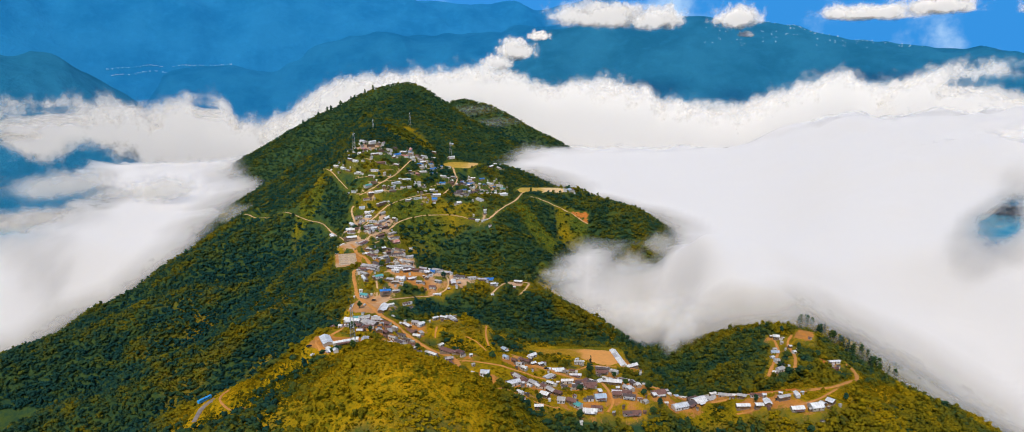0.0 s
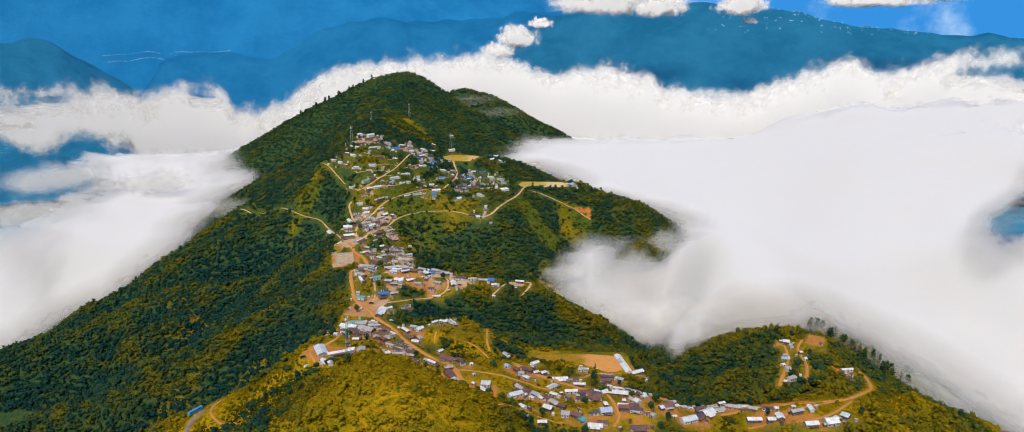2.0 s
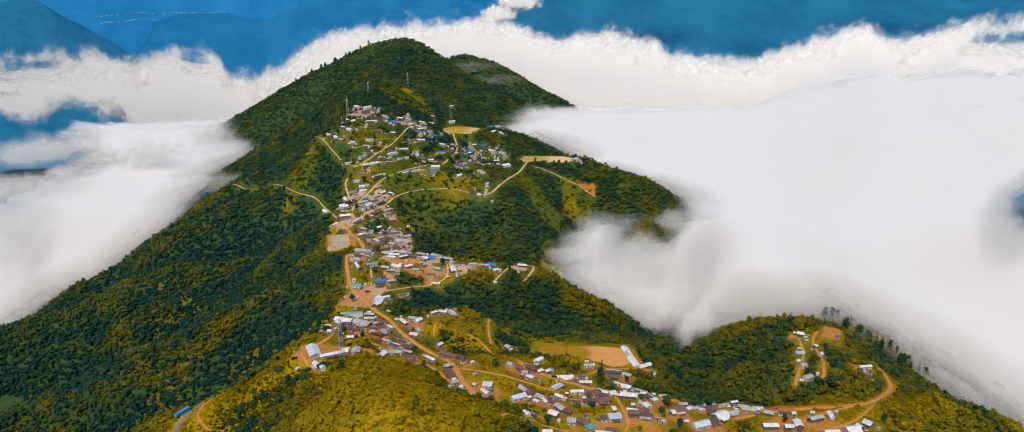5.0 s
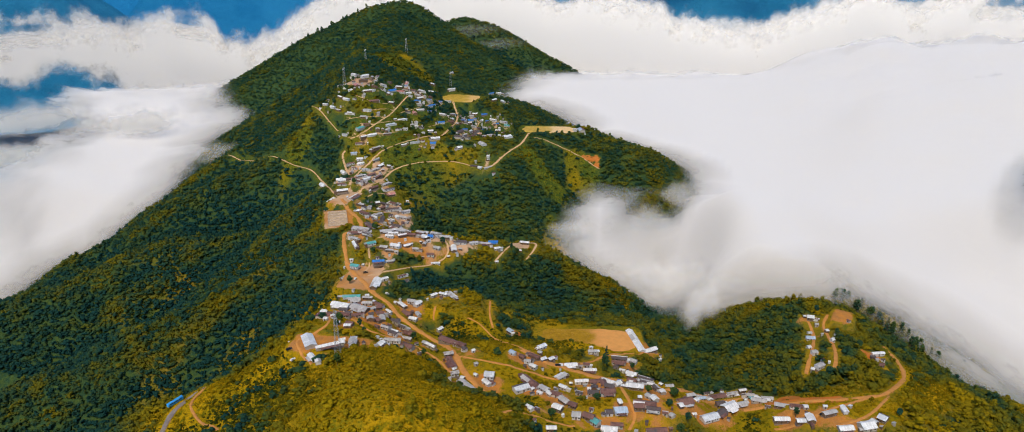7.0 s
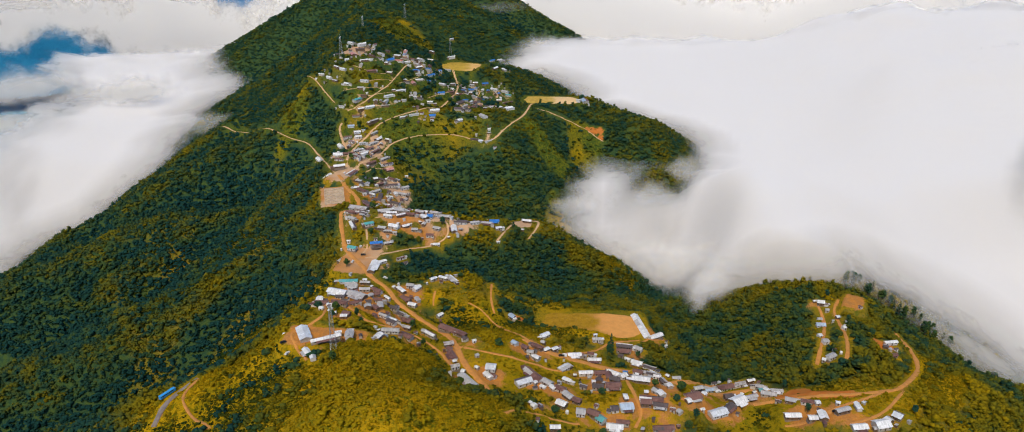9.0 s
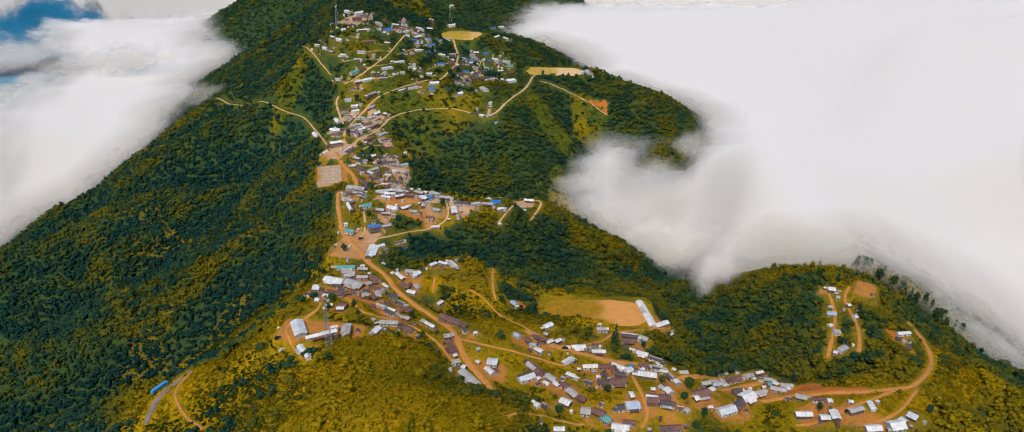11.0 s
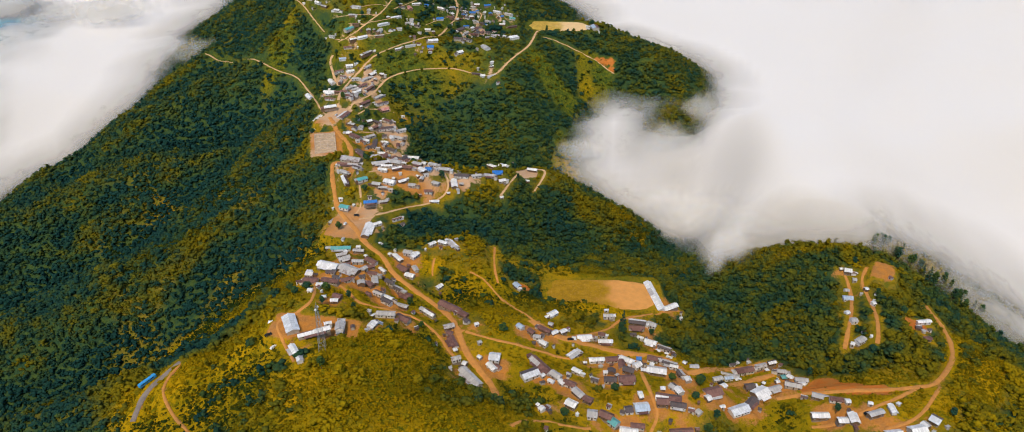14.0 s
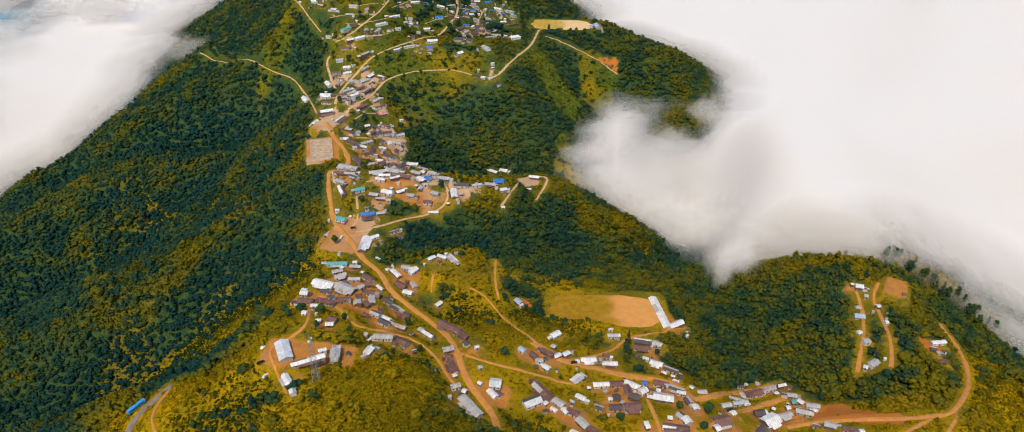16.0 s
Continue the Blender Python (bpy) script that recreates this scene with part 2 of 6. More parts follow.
M_GLASS = plain("tinted_glass", (0.03, 0.04, 0.05), 0.15)
M_CLOUD = cloud_material("cloud_vapour", 0.32, 0.45)
M_CREST = cloud_material("cloud_crest_vapour", 0.0, 0.02, (-0.12, -0.35, 0.93), (0.968, 0.978, 0.996))
# forest colours already shifted to the blue of haze, more with distance
M_FAR_HAZED = [hazed_far_material("distant_forest_hazed", (0.005, 0.082, 0.165), (0.010, 0.108, 0.205)),
         hazed_far_material("distant_blue_hazed", (0.003, 0.088, 0.205), (0.007, 0.112, 0.24)),
         hazed_far_material("distant_haze", (0.004, 0.105, 0.25), (0.008, 0.13, 0.29))]


# ---- lay of the land ----
def vnoise(x, y, seed=0):
    """Smooth value noise, 0 to 1."""
    xi, yi = np.floor(x).astype(np.int64), np.floor(y).astype(np.int64)
    fx, fy = x - xi, y - yi
    u, v = fx * fx * (3 - 2 * fx), fy * fy * (3 - 2 * fy)

    def h(a, b):
        n = (a * 374761393 + b * 668265263 + seed * 974634777) & 0x7FFFFFFF
        n = ((n ^ (n >> 13)) * 1274126177) & 0x7FFFFFFF
        return ((n ^ (n >> 16)) & 0xFFFF) / 65535.0
    return (h(xi, yi) * (1 - u) + h(xi + 1, yi) * u) * (1 - v) + (h(xi, yi + 1) * (1 - u) + h(xi + 1, yi + 1) * u) * v


def fbm(x, y, size, octaves=4, seed=0):
    """Layered noise, about -0.5 to 0.5, with lumps of `size` metres."""
    total, amp, norm = 0.0, 1.0, 0.0
    for o in range(octaves):
        total = total + amp * (vnoise(x / size * 2 ** o + 17.3 * o, y / size * 2 ** o - 9.1 * o, seed + o) - 0.5)
        norm, amp = norm + amp, amp * 0.5
    return total / norm


def billow(x, y, size, octaves=4, seed=0):
    """Rounded heaps with creases between, 0 to 1."""
    total, amp, norm = 0.0, 1.0, 0.0
    for o in range(octaves):
        total = total + amp * abs(2 * vnoise(x / size * 2 ** o + 7.7 * o, y / size * 2 ** o + 3.9 * o, seed + o) - 1)
        norm, amp = norm + amp, amp * 0.48
    return total / norm


def smooth(v, lo, hi):
    s = np.clip((v - lo) / (hi - lo), 0, 1)
    return s * s * (3 - 2 * s)


# crest lines of the hill: fall of the flanks, width of the back, x y z along the crest
CRESTS = []


def crest(slope, width, *line):
    CRESTS.append((slope, width, line))


crest(0.85, 30, (-60, 120, 320), (-70, 330, 385), (-78, 440, 415), (-110, 520, 391), (-145, 590, 367), (-142, 660, 354), (-138, 720, 339), (-145, 790, 350), (-190, 880, 345))
crest(0.67, 40, (-190, 880, 345), (-205, 960, 348), (-200, 1050, 352), (-195, 1150, 386), (-215, 1230, 429), (-255, 1340, 446), (-245, 1450, 444), (-250, 1600, 455), (-268, 1790, 480), (-246, 1835, 486), (-205, 1890, 452), (-170, 1960, 395))
crest(0.62, 22, (-185, 2050, 424), (-130, 2060, 432), (-70, 2030, 420), (-40, 1990, 404), (0, 1950, 388), (60, 1880, 366), (140, 1840, 322), (230, 1830, 250))
crest(0.80, 45, (-190, 1130, 385), (-62, 1108, 376), (15, 1190, 361), (95, 1230, 361), (170, 1190, 342), (200, 1120, 308), (188, 1050, 300), (198, 980, 245))
crest(0.81, 25, (-145, 820, 354), (-62, 830, 337), (9, 886, 312), (60, 860, 293), (115, 820, 250))
crest(0.70, 25, (-138, 715, 334), (-62, 719, 330), (-25, 735, 310), (5, 745, 296))
crest(0.42, 35, (-20, 600, 342), (40, 660, 319), (70, 705, 299), (130, 715, 279), (165, 740, 262))
crest(0.66, 30, (-78, 440, 415), (16, 522, 348), (90, 545, 340), (150, 556, 319), (220, 525, 342), (255, 535, 338), (320, 590, 316), (400, 640, 270))
crest(0.58, 30, (255, 560, 331), (262, 640, 327), (285, 700, 312), (272, 735, 316), (312, 772, 304), (340, 790, 286), (350, 840, 250))
crest(0.64, 25, (-190, 890, 345), (-319, 794, 281), (-376, 769, 260), (-440, 735, 234), (-540, 690, 205), (-680, 640, 160))
crest(0.68, 25, (-205, 980, 351), (-318, 1000, 290), (-430, 1000, 281), (-540, 965, 243), (-640, 920, 214), (-770, 870, 170))
crest(0.83, 25, (-215, 1200, 409), (-300, 1126, 357), (-400, 1110, 320), (-480, 1080, 291), (-600, 1050, 225))
crest(0.81, 30, (-150, 585, 374), (-205, 562, 336), (-255, 572, 309), (-345, 580, 269), (-480, 560, 226), (-620, 520, 175))
crest(0.57, 34, (-262, 1815, 483), (-305, 1825, 482), (-350, 1820, 463), (-400, 1800, 430), (-452, 1790, 398), (-521, 1765, 326), (-600, 1705, 302), (-700, 1640, 240))
crest(0.57, 30, (-230, 1400, 440), (-125, 1400, 384), (-68, 1383, 375), (-30, 1415, 368), (60, 1440, 310))
crest(0.62, 16, (238, 785, 281), (265, 785, 293), (290, 785, 300), (308, 785, 300), (330, 780, 287), (357, 775, 277), (380, 765, 264))
HUMMOCKS = [(-128, 1920, 55, -38), (-64, 1024, 55, -23.1), (-286, 1175, 55, 10.8), (-344, 1036, 55, -9.9), (-222, 1129, 55, 13.3), (-153, 1188, 55, -8.1), (22, 707, 55, -6.8), (-92, 811, 55, 6.2), (-243, 1213, 55, 4.8), (-120, 1136, 55, -4.4), (-155, 979, 55, 4.5), (-191, 1232, 55, -4.1), (-344, 1036, 80, -3.8), (178, 715, 60, -9)]


def ridge(x, y, slope, width, line):
    best = np.full(np.shape(x), -1e9)
    for (x0, y0, z0), (x1, y1, z1) in zip(line, line[1:]):
        dx, dy = x1 - x0, y1 - y0
        s = np.clip(((x - x0) * dx + (y - y0) * dy) / (dx * dx + dy * dy), 0, 1)
        d = np.hypot(x - x0 - s * dx, y - y0 - s * dy)
        best = np.maximum(best, z0 + s * (z1 - z0) - slope * (np.sqrt(d * d + width * width) - width))
    return best


def hill(x, y):
    hs = [ridge(x, y, *c) for c in CRESTS]
    top = np.max(hs, 0)
    z = top + 6 * np.log(sum(np.exp((h - top) / 6) for h in hs))
    for hx, hy, r, a in HUMMOCKS:
        z = z + a * np.exp(-((x - hx) ** 2 + (y - hy) ** 2) / (r * r))
    down, along = -0.93 * x - 0.37 * y, -0.37 * x + 0.93 * y
    flank = smooth(-x, 235, 330) * smooth(1500 - y, 0, 200)
    return z + 16 * fbm(x, y, 130, 3, 3) + flank * 36 * fbm(0.38 * down, along, 84, 3, 63)


def ground_height(x, y):
    z = hill(x, y)
    far = np.hypot(x, y)
    low = -20 + 60 * fbm(x, y, 700, 3, 8) + 300 * smooth(far, 2600, 4800) + 120 * fbm(x, y, 480, 4, 12) * smooth(far, 2400, 3000)
    m = np.maximum(z, low)
    return m + 25 * np.log(np.exp((z - m) / 25) + np.exp((low - m) / 25)) + 2.5 * fbm(x, y, 28, 2, 5)


def spread(a, b, step, reach_lo, reach_hi, grow=1.13):
    """Even steps between a and b, growing steps outwards."""
    mid = list(np.arange(a, b + step, step))
    lo, hi, s = [], [], step
    v = a
    while v > reach_lo:
        s *= grow
        v -= s
        lo.append(v)
    v, s = mid[-1], step
    while v < reach_hi:
        s = min(s * grow, 90 if v < 2100 else 400)
        if v < 2000 and reach_hi > 4000 and a > 0:
            s = min(s, 9)
        v += s
        hi.append(v)
    return np.array(lo[::-1] + mid + hi)


GX = spread(-640, 470, 3.0, -4800, 4800)
GY = spread(340, 1290, 3.0, -1500, 4850)
MX, MY = np.meshgrid(GX, GY)
GZ = ground_height(MX, MY)
RAW = GZ.copy()
LEVEL = np.zeros_like(GZ)   # how far a spot has been levelled
TARGET = GZ.copy()
DIRT, RED, BUILT, YARD = np.zeros_like(GZ), np.zeros_like(GZ), np.zeros_like(GZ), np.zeros_like(GZ)
rng = random.Random(4)


def cells(grid, x, y):
    gx, gy = np.clip(x, GX[0], GX[-1] - 0.01), np.clip(y, GY[0], GY[-1] - 0.01)
    i, j = np.searchsorted(GX, gx, "right") - 1, np.searchsorted(GY, gy, "right") - 1
    u, v = (gx - GX[i]) / (GX[i + 1] - GX[i]), (gy - GY[j]) / (GY[j + 1] - GY[j])
    return (grid[j, i] * (1 - u) + grid[j, i + 1] * u) * (1 - v) + (grid[j + 1, i] * (1 - u) + grid[j + 1, i + 1] * u) * v


def window(x, y, r):
    i0, i1 = np.searchsorted(GX, (x - r, x + r))
    j0, j1 = np.searchsorted(GY, (y - r, y + r))
    return slice(j0, j1), slice(i0, i1)


def level(x, y, turn, half_l, half_w, z, skirt):
    """Level a rectangular terrace at height z."""
    w = window(x, y, math.hypot(half_l, half_w) + skirt)
    c, s = math.cos(radians(turn)), math.sin(radians(turn))
    dx, dy = MX[w] - x, MY[w] - y
    d = np.hypot(np.maximum(abs(dx * c + dy * s) - half_l, 0), np.maximum(abs(-dx * s + dy * c) - half_w, 0))
    k = 1 - smooth(d, 0.4 * skirt, skirt)
    more = k > LEVEL[w]
    LEVEL[w] = np.where(more, k, LEVEL[w])
    TARGET[w] = np.where(more, z, TARGET[w])
    return w, d


PITCHES = [(63, 702, -2, 44, 21, 297.0), (48, 1235, -3, 40, 22, 357.0), (-98, 1378, -18, 32, 30, 375.0)]
for px, py, pt, hl, hw, pz in PITCHES:
    w, d = level(px, py, pt, hl, hw, pz, 14)
    BUILT[w] = np.maximum(BUILT[w], 1 - smooth(d, 2, 8))
for px, py, pt, hl, hw, pz, amount in [(-201, 886, 104, 25, 13, 343.0, 0.9), (-150, 747, 80, 22, 13, 337.5, 1.0), (-135, 567, -8, 26, 9, 371.0, 0.9), (-236, 1228, 80, 24, 14, 431.0, 0.8), (296, 712, 60, 10, 6, 317.0, 0.8), (-205, 945, 70, 20, 9, 347.0, 0.8)]:
    w, d = level(px, py, pt, hl, hw, pz, 10)
    DIRT[w] = np.maximum(DIRT[w], amount * (1 - smooth(d, 0, 5)))
    BUILT[w] = np.maximum(BUILT[w], 1 - smooth(d, 1, 6))

ROADS, PLOTS, IN_ROW = [], [], set()


def lay_road(kind, width, points):
    """A road along the points, smoothed, with the slope benched for it."""
    p = np.array(points, float)
    for _ in range(3):
        q = np.empty((2 * len(p), 2))
        q[0::2], q[1::2] = 0.75 * p + 0.25 * np.roll(p, -1, 0), 0.25 * p + 0.75 * np.roll(p, -1, 0)
        p = np.vstack([p[:1], q[:-2], p[-1:]])
    run = np.r_[0, np.cumsum(np.hypot(*np.diff(p, axis=0).T))]
    n = max(int(run[-1] / 2.5), 4)
    at = np.linspace(0, run[-1], n)
    x, y = np.interp(at, run, p[:, 0]), np.interp(at, run, p[:, 1])
    z = cells(RAW, x, y)
    k = min(9, n // 2 * 2 - 1)
    zs = np.convolve(np.pad(z, k // 2, "edge"), np.ones(k) / k, "valid")
    ROADS.append((kind, width, x, y, zs))
    for a, b, c in zip(x, y, zs):
        w, d = level(a, b, 0, width / 2, width / 2, c, 6)
        DIRT[w] = np.maximum(DIRT[w], 0.38 * (1 - smooth(d, 0.0, 2.4)))
        BUILT[w] = np.maximum(BUILT[w], 1 - smooth(d, 1.0, 4))


def plot(x, y, turn, length, width, roof):
    """A terrace for one house."""
    z = float(cells(RAW, np.array([x]), np.array([y]))[0])
    PLOTS.append((x, y, turn, length, width, roof, z))
    w, d = level(x, y, turn, length / 2, width / 2, z, 6)
    BUILT[w] = np.maximum(BUILT[w], 1 - smooth(d, 1.5, 5))
    w = window(x, y, length / 2 + 14)
    d = np.maximum(np.hypot(MX[w] - x, MY[w] - y + 2) - 0.5 * length, 0)
    YARD[w] += (0.36 if y < 760 else 0.44 if y < 1060 else 0.24) * (1.0 if (x * 7 + y * 13) % 10 < 6 else 0.6) * np.exp(-(d / (7.0 if y < 760 else 5.0)) ** 2)


def row(x0, y0, x1, y1, number, kinds):
    """Small houses shoulder to shoulder along a line."""
    reach = math.hypot(x1 - x0, y1 - y0)
    heading = math.degrees(math.atan2(y1 - y0, x1 - x0))
    for i in range(number):
        k = (i + 0.5) / number
        x, y = x0 + (x1 - x0) * k + rng.uniform(-1.5, 1.5), y0 + (y1 - y0) * k + rng.uniform(-2, 2)
        ln, wd = min(reach / number * rng.uniform(0.85, 1.05), 14.0), rng.uniform(4.2, 6.2)
        if any(math.hypot(x - p[0], y - p[1]) < 0.27 * (ln + p[3]) for p in PLOTS) or any(np.min(np.hypot(r[2] - x, r[3] - y)) < r[1] / 2 + wd * 0.45 for r in ROADS):
            continue
        IN_ROW.add((x, y))
        roof = rng.choice(kinds.split())
        if roof == "white" and rng.random() < 0.45:
            roof = rng.choice(("grey", "grey", "rust", "dark"))
        plot(x, y, heading + rng.uniform(-9, 9) + (90 if rng.random() < 0.18 else 0), ln, wd, roof)


lay_road('dirt_road', 4.4, [(-209, 941), (-200, 924), (-181, 888), (-168, 859), (-175, 840), (-186, 845), (-181, 819), (-170, 780), (-163, 762), (-144, 736), (-130, 711), (-114, 698), (-105, 676), (-90, 665), (-72, 654), (-53, 622), (-47, 599), (-41, 579), (-32, 564), (-23, 551), (-19, 526)])
lay_road('dirt_road', 2.8, [(-209, 944), (-205, 951), (-206, 981), (-207, 1034), (-187, 1070), (-160, 1089), (-128, 1115), (-100, 1199), (-91, 1231), (-98, 1313), (-108, 1352), (-115, 1371)])
lay_road('dirt_road', 2.8, [(-216, 1025), (-230, 1059), (-236, 1075), (-233, 1083)])
lay_road('dirt_road', 2.1, [(-227, 1092), (-200, 1103), (-184, 1144), (-172, 1201), (-167, 1238)])
lay_road('dirt_road', 2.8, [(-199, 952), (-178, 989), (-169, 1040), (-160, 1053), (-132, 1065), (-90, 1075), (-71, 1072), (-47, 1067), (-33, 1071), (-22, 1090), (4, 1132), (12, 1164), (16, 1195), (22, 1215)])
lay_road('dirt_road', 2, [(-436, 1194), (-379, 1139), (-304, 1089), (-272, 1069), (-247, 1025), (-225, 964), (-209, 941)])
lay_road('dirt_road', 2.1, [(26, 1180), (64, 1168), (98, 1164), (120, 1150)])
lay_road('dirt_road', 2.4, [(-144, 751), (-126, 757), (-107, 778), (-83, 793), (-72, 804), (-72, 817), (-79, 829)])
lay_road('dirt_road', 2.1, [(-24, 819), (-14, 849), (1, 896), (22, 900), (20, 882), (9, 852)])
lay_road('dirt_road', 1.8, [(-150, 792), (-145, 772), (-149, 757)])
lay_road('dirt_road', 2.1, [(-147, 643), (-127, 623), (-115, 607), (-94, 617), (-77, 620), (-61, 601), (-51, 575), (-44, 564)])
lay_road('dirt_road', 2.1, [(-137, 528), (-151, 554), (-162, 572), (-151, 580), (-140, 592), (-154, 637), (-143, 642)])
lay_road('dirt_road', 2.1, [(-47, 606), (-33, 595), (-16, 588), (8, 587), (29, 587)])
lay_road('dirt_road', 1.8, [(-75, 707), (-76, 695), (-75, 688)])
lay_road('dirt_road', 1.8, [(-46, 698), (-28, 691), (-10, 647), (8, 614)])
lay_road('dirt_road', 5.0, [(2, 621), (8, 614), (22, 606), (40, 609), (59, 610), (86, 610), (102, 599), (105, 575), (120, 583), (150, 618), (181, 622)])
lay_road('dirt_road', 2.1, [(22, 606), (43, 621), (61, 636), (72, 653), (96, 669), (127, 693)])
lay_road('dirt_road', 4.0, [(109, 546), (135, 575), (157, 591), (176, 602)])
lay_road('dirt_road', 3.2, [(162, 559), (184, 562), (207, 559), (233, 557), (253, 558), (264, 561), (295, 596), (313, 627), (322, 657), (326, 689)])
lay_road('dirt_road', 2.4, [(174, 530), (196, 528), (222, 539), (247, 556)])
lay_road('dirt_road', 2.1, [(210, 516), (233, 523), (264, 558)])
lay_road('dirt_road', 2.8, [(289, 725), (277, 708), (273, 684), (263, 648), (253, 621), (247, 610)])
lay_road('dirt_road', 2.8, [(268, 723), (266, 697), (251, 661), (236, 631), (226, 611)])
lay_road('paved_road', 3.8, [(-251, 538), (-254, 564), (-247, 581), (-242, 594)])
lay_road('dirt_road', 2.1, [(-193, 499), (-233, 547), (-239, 564), (-238, 586)])
lay_road('dirt_road', 2.1, [(-11, 489), (8, 509), (36, 514)])
lay_road('dirt_road', 2.4, [(72, 516), (79, 529), (76, 546), (74, 570)])
lay_road('dirt_road', 1.8, [(-27, 747), (-27, 714), (-23, 695)])

for path in [((-238, 1125), (-214, 1127), (-191, 1137), (-181, 1151)), ((-231, 1097), (-209, 1093), (-186, 1098), (-167, 1110)), ((-232, 1171), (-208, 1163), (-188, 1178)), ((-210, 1142), (-179, 1174)),
             ((-217, 1113), (-192, 1113), (-168, 1154)), ((-170, 1174), (-140, 1229), (-128, 1300)), ((-306, 1204), (-273, 1144), (-256, 1123), (-247, 1111)), ((-130, 1176), (-101, 1220), (-81, 1234)),
             ((-148, 989), (-173, 973), (-183, 952)), ((-175, 922), (-157, 930), (-144, 954)), ((-144, 809), (-128, 818), (-109, 830)), ((-98, 1312), (-81, 1288), (-69, 1261), (-62, 1312))]:
    lay_road("footpath", 1.5, path)

plot(19.5, 499, 1, 6.9, 4.3, "white")
plot(212.9, 511.7, 7, 10.4, 6, "white")
plot(227.2, 512.9, 13, 10.4, 8.6, "white")
plot(58.6, 514.4, 172, 11.1, 6, "white")
plot(90.7, 517.5, 5, 14.4, 5.2, "rust")
plot(64.1, 517.6, 174, 8.7, 4.3, "rust")
plot(50.1, 518.7, 134, 6.2, 6, "teal")
plot(234.7, 518.8, 114, 4.8, 5.2, "white")
plot(7, 520, 129, 3.6, 4, "white")
plot(242.5, 522.9, 134, 6.2, 7.7, "pale")
plot(37.5, 523.1, 171, 6.4, 6.9, "grey")
plot(45.7, 523.2, 150, 8.8, 6, "rust")
plot(-131.9, 523.5, 114, 4.2, 4, "white")
plot(10.6, 524.4, 139, 3.2, 4, "grey")
plot(195.6, 526, 87, 8.6, 6, "white")
plot(207.7, 526, 19, 10.9, 4.3, "grey")
plot(190.1, 526.7, 1, 7.4, 5.2, "white")
plot(60.1, 528.9, 8, 5, 6, "dark")
plot(218.9, 529.2, 90, 7.6, 4, "white")
plot(68, 530.5, 8, 9.3, 7.7, "pale_blue")
plot(25.4, 530.6, 147, 7.5, 6, "white")
plot(103.5, 531.4, 128, 3.7, 4.3, "grey")
plot(91.1, 533.9, 167, 10.1, 5.2, "dark")
plot(81.6, 535.4, 176, 7.8, 6, "rust")
plot(180.2, 535.5, 1, 11.3, 5.2, "white")
plot(36, 535.8, 148, 6.4, 5.2, "rust")
plot(208.8, 536, 166, 3.2, 3, "white")
plot(-140, 539.2, 125, 10.5, 4.3, "white")
plot(86, 539.6, 170, 16.1, 6, "rust")
plot(69, 540.6, 14, 3.2, 4.3, "white")
plot(30.5, 541.8, 127, 9.4, 5.2, "grey")
plot(198.3, 542, 1, 3.5, 4, "white")
plot(68.8, 542.8, 1, 3.2, 4, "white")
plot(133.2, 544.1, 22, 13.3, 7.7, "pale")
plot(112.1, 544.3, 24, 3.8, 5.2, "white")
plot(193.4, 545.4, 169, 9.7, 4.3, "rust")
plot(93.8, 546, 113, 5.5, 5.2, "white")
plot(-36.6, 547.5, 128, 19.7, 6, "grey")
plot(91, 550.3, 128, 5.2, 5.2, "grey")
plot(25.7, 551.8, 152, 8.7, 5.2, "rust")
plot(117, 551.8, 17, 11.6, 8.6, "rust")
plot(186, 552.1, 161, 10.6, 5.2, "grey")
plot(21, 553.2, 126, 5.1, 4, "white")
plot(143.1, 553.9, 45, 11.6, 5.2, "dark")
plot(-131.9, 554.9, 25, 20.2, 4.3, "white")
plot(146.2, 556.6, 168, 7.1, 5.2, "dark")
plot(63, 559.6, 4, 11.1, 6.9, "rust")
plot(42.6, 560, 156, 5.1, 4, "grey")
plot(102.6, 560.4, 100, 4.4, 4.3, "white")
plot(8.9, 560.5, 42, 3.3, 3, "white")
plot(52.7, 560.5, 177, 8.5, 5.2, "dark")
plot(17.4, 560.7, 137, 8.5, 5.2, "grey")
plot(0.8, 561.4, 28, 12, 7.7, "pale")
plot(-46.6, 562.5, 22, 6.3, 4.3, "grey")
plot(-41.1, 562.7, 151, 3.3, 4, "white")
plot(-118, 563.3, 96, 7.9, 6, "grey")
plot(153.8, 566, 30, 11.4, 9.5, "white")
plot(128.5, 566.4, 30, 4.5, 4, "white")
plot(-126.3, 566.5, 21, 5, 3, "white")
plot(99.1, 566.9, 112, 5.9, 4.3, "grey")
plot(-24.1, 567.1, 128, 8.3, 4.3, "white")
plot(-20.4, 567.5, 142, 5.3, 4, "rust")
plot(-150.3, 568.1, 115, 17.6, 8.6, "pale")
plot(84.1, 570.2, 169, 13.1, 6.9, "white")
plot(31.7, 570.4, 145, 6.7, 4, "white")
plot(164.2, 570.4, 20, 10.1, 4, "grey")
plot(50.8, 571.5, 1, 3.2, 3, "white")
plot(8, 571.6, 127, 18.7, 6, "rust")
plot(176.9, 572.1, 164, 11.2, 5.2, "grey")
plot(-32.2, 574.3, 139, 3.4, 3, "white")
plot(-22.3, 574.3, 172, 7.6, 7.7, "pale")
plot(126.7, 574.4, 15, 7, 4, "grey")
plot(-101.1, 576.2, 66, 7.2, 5.2, "white")
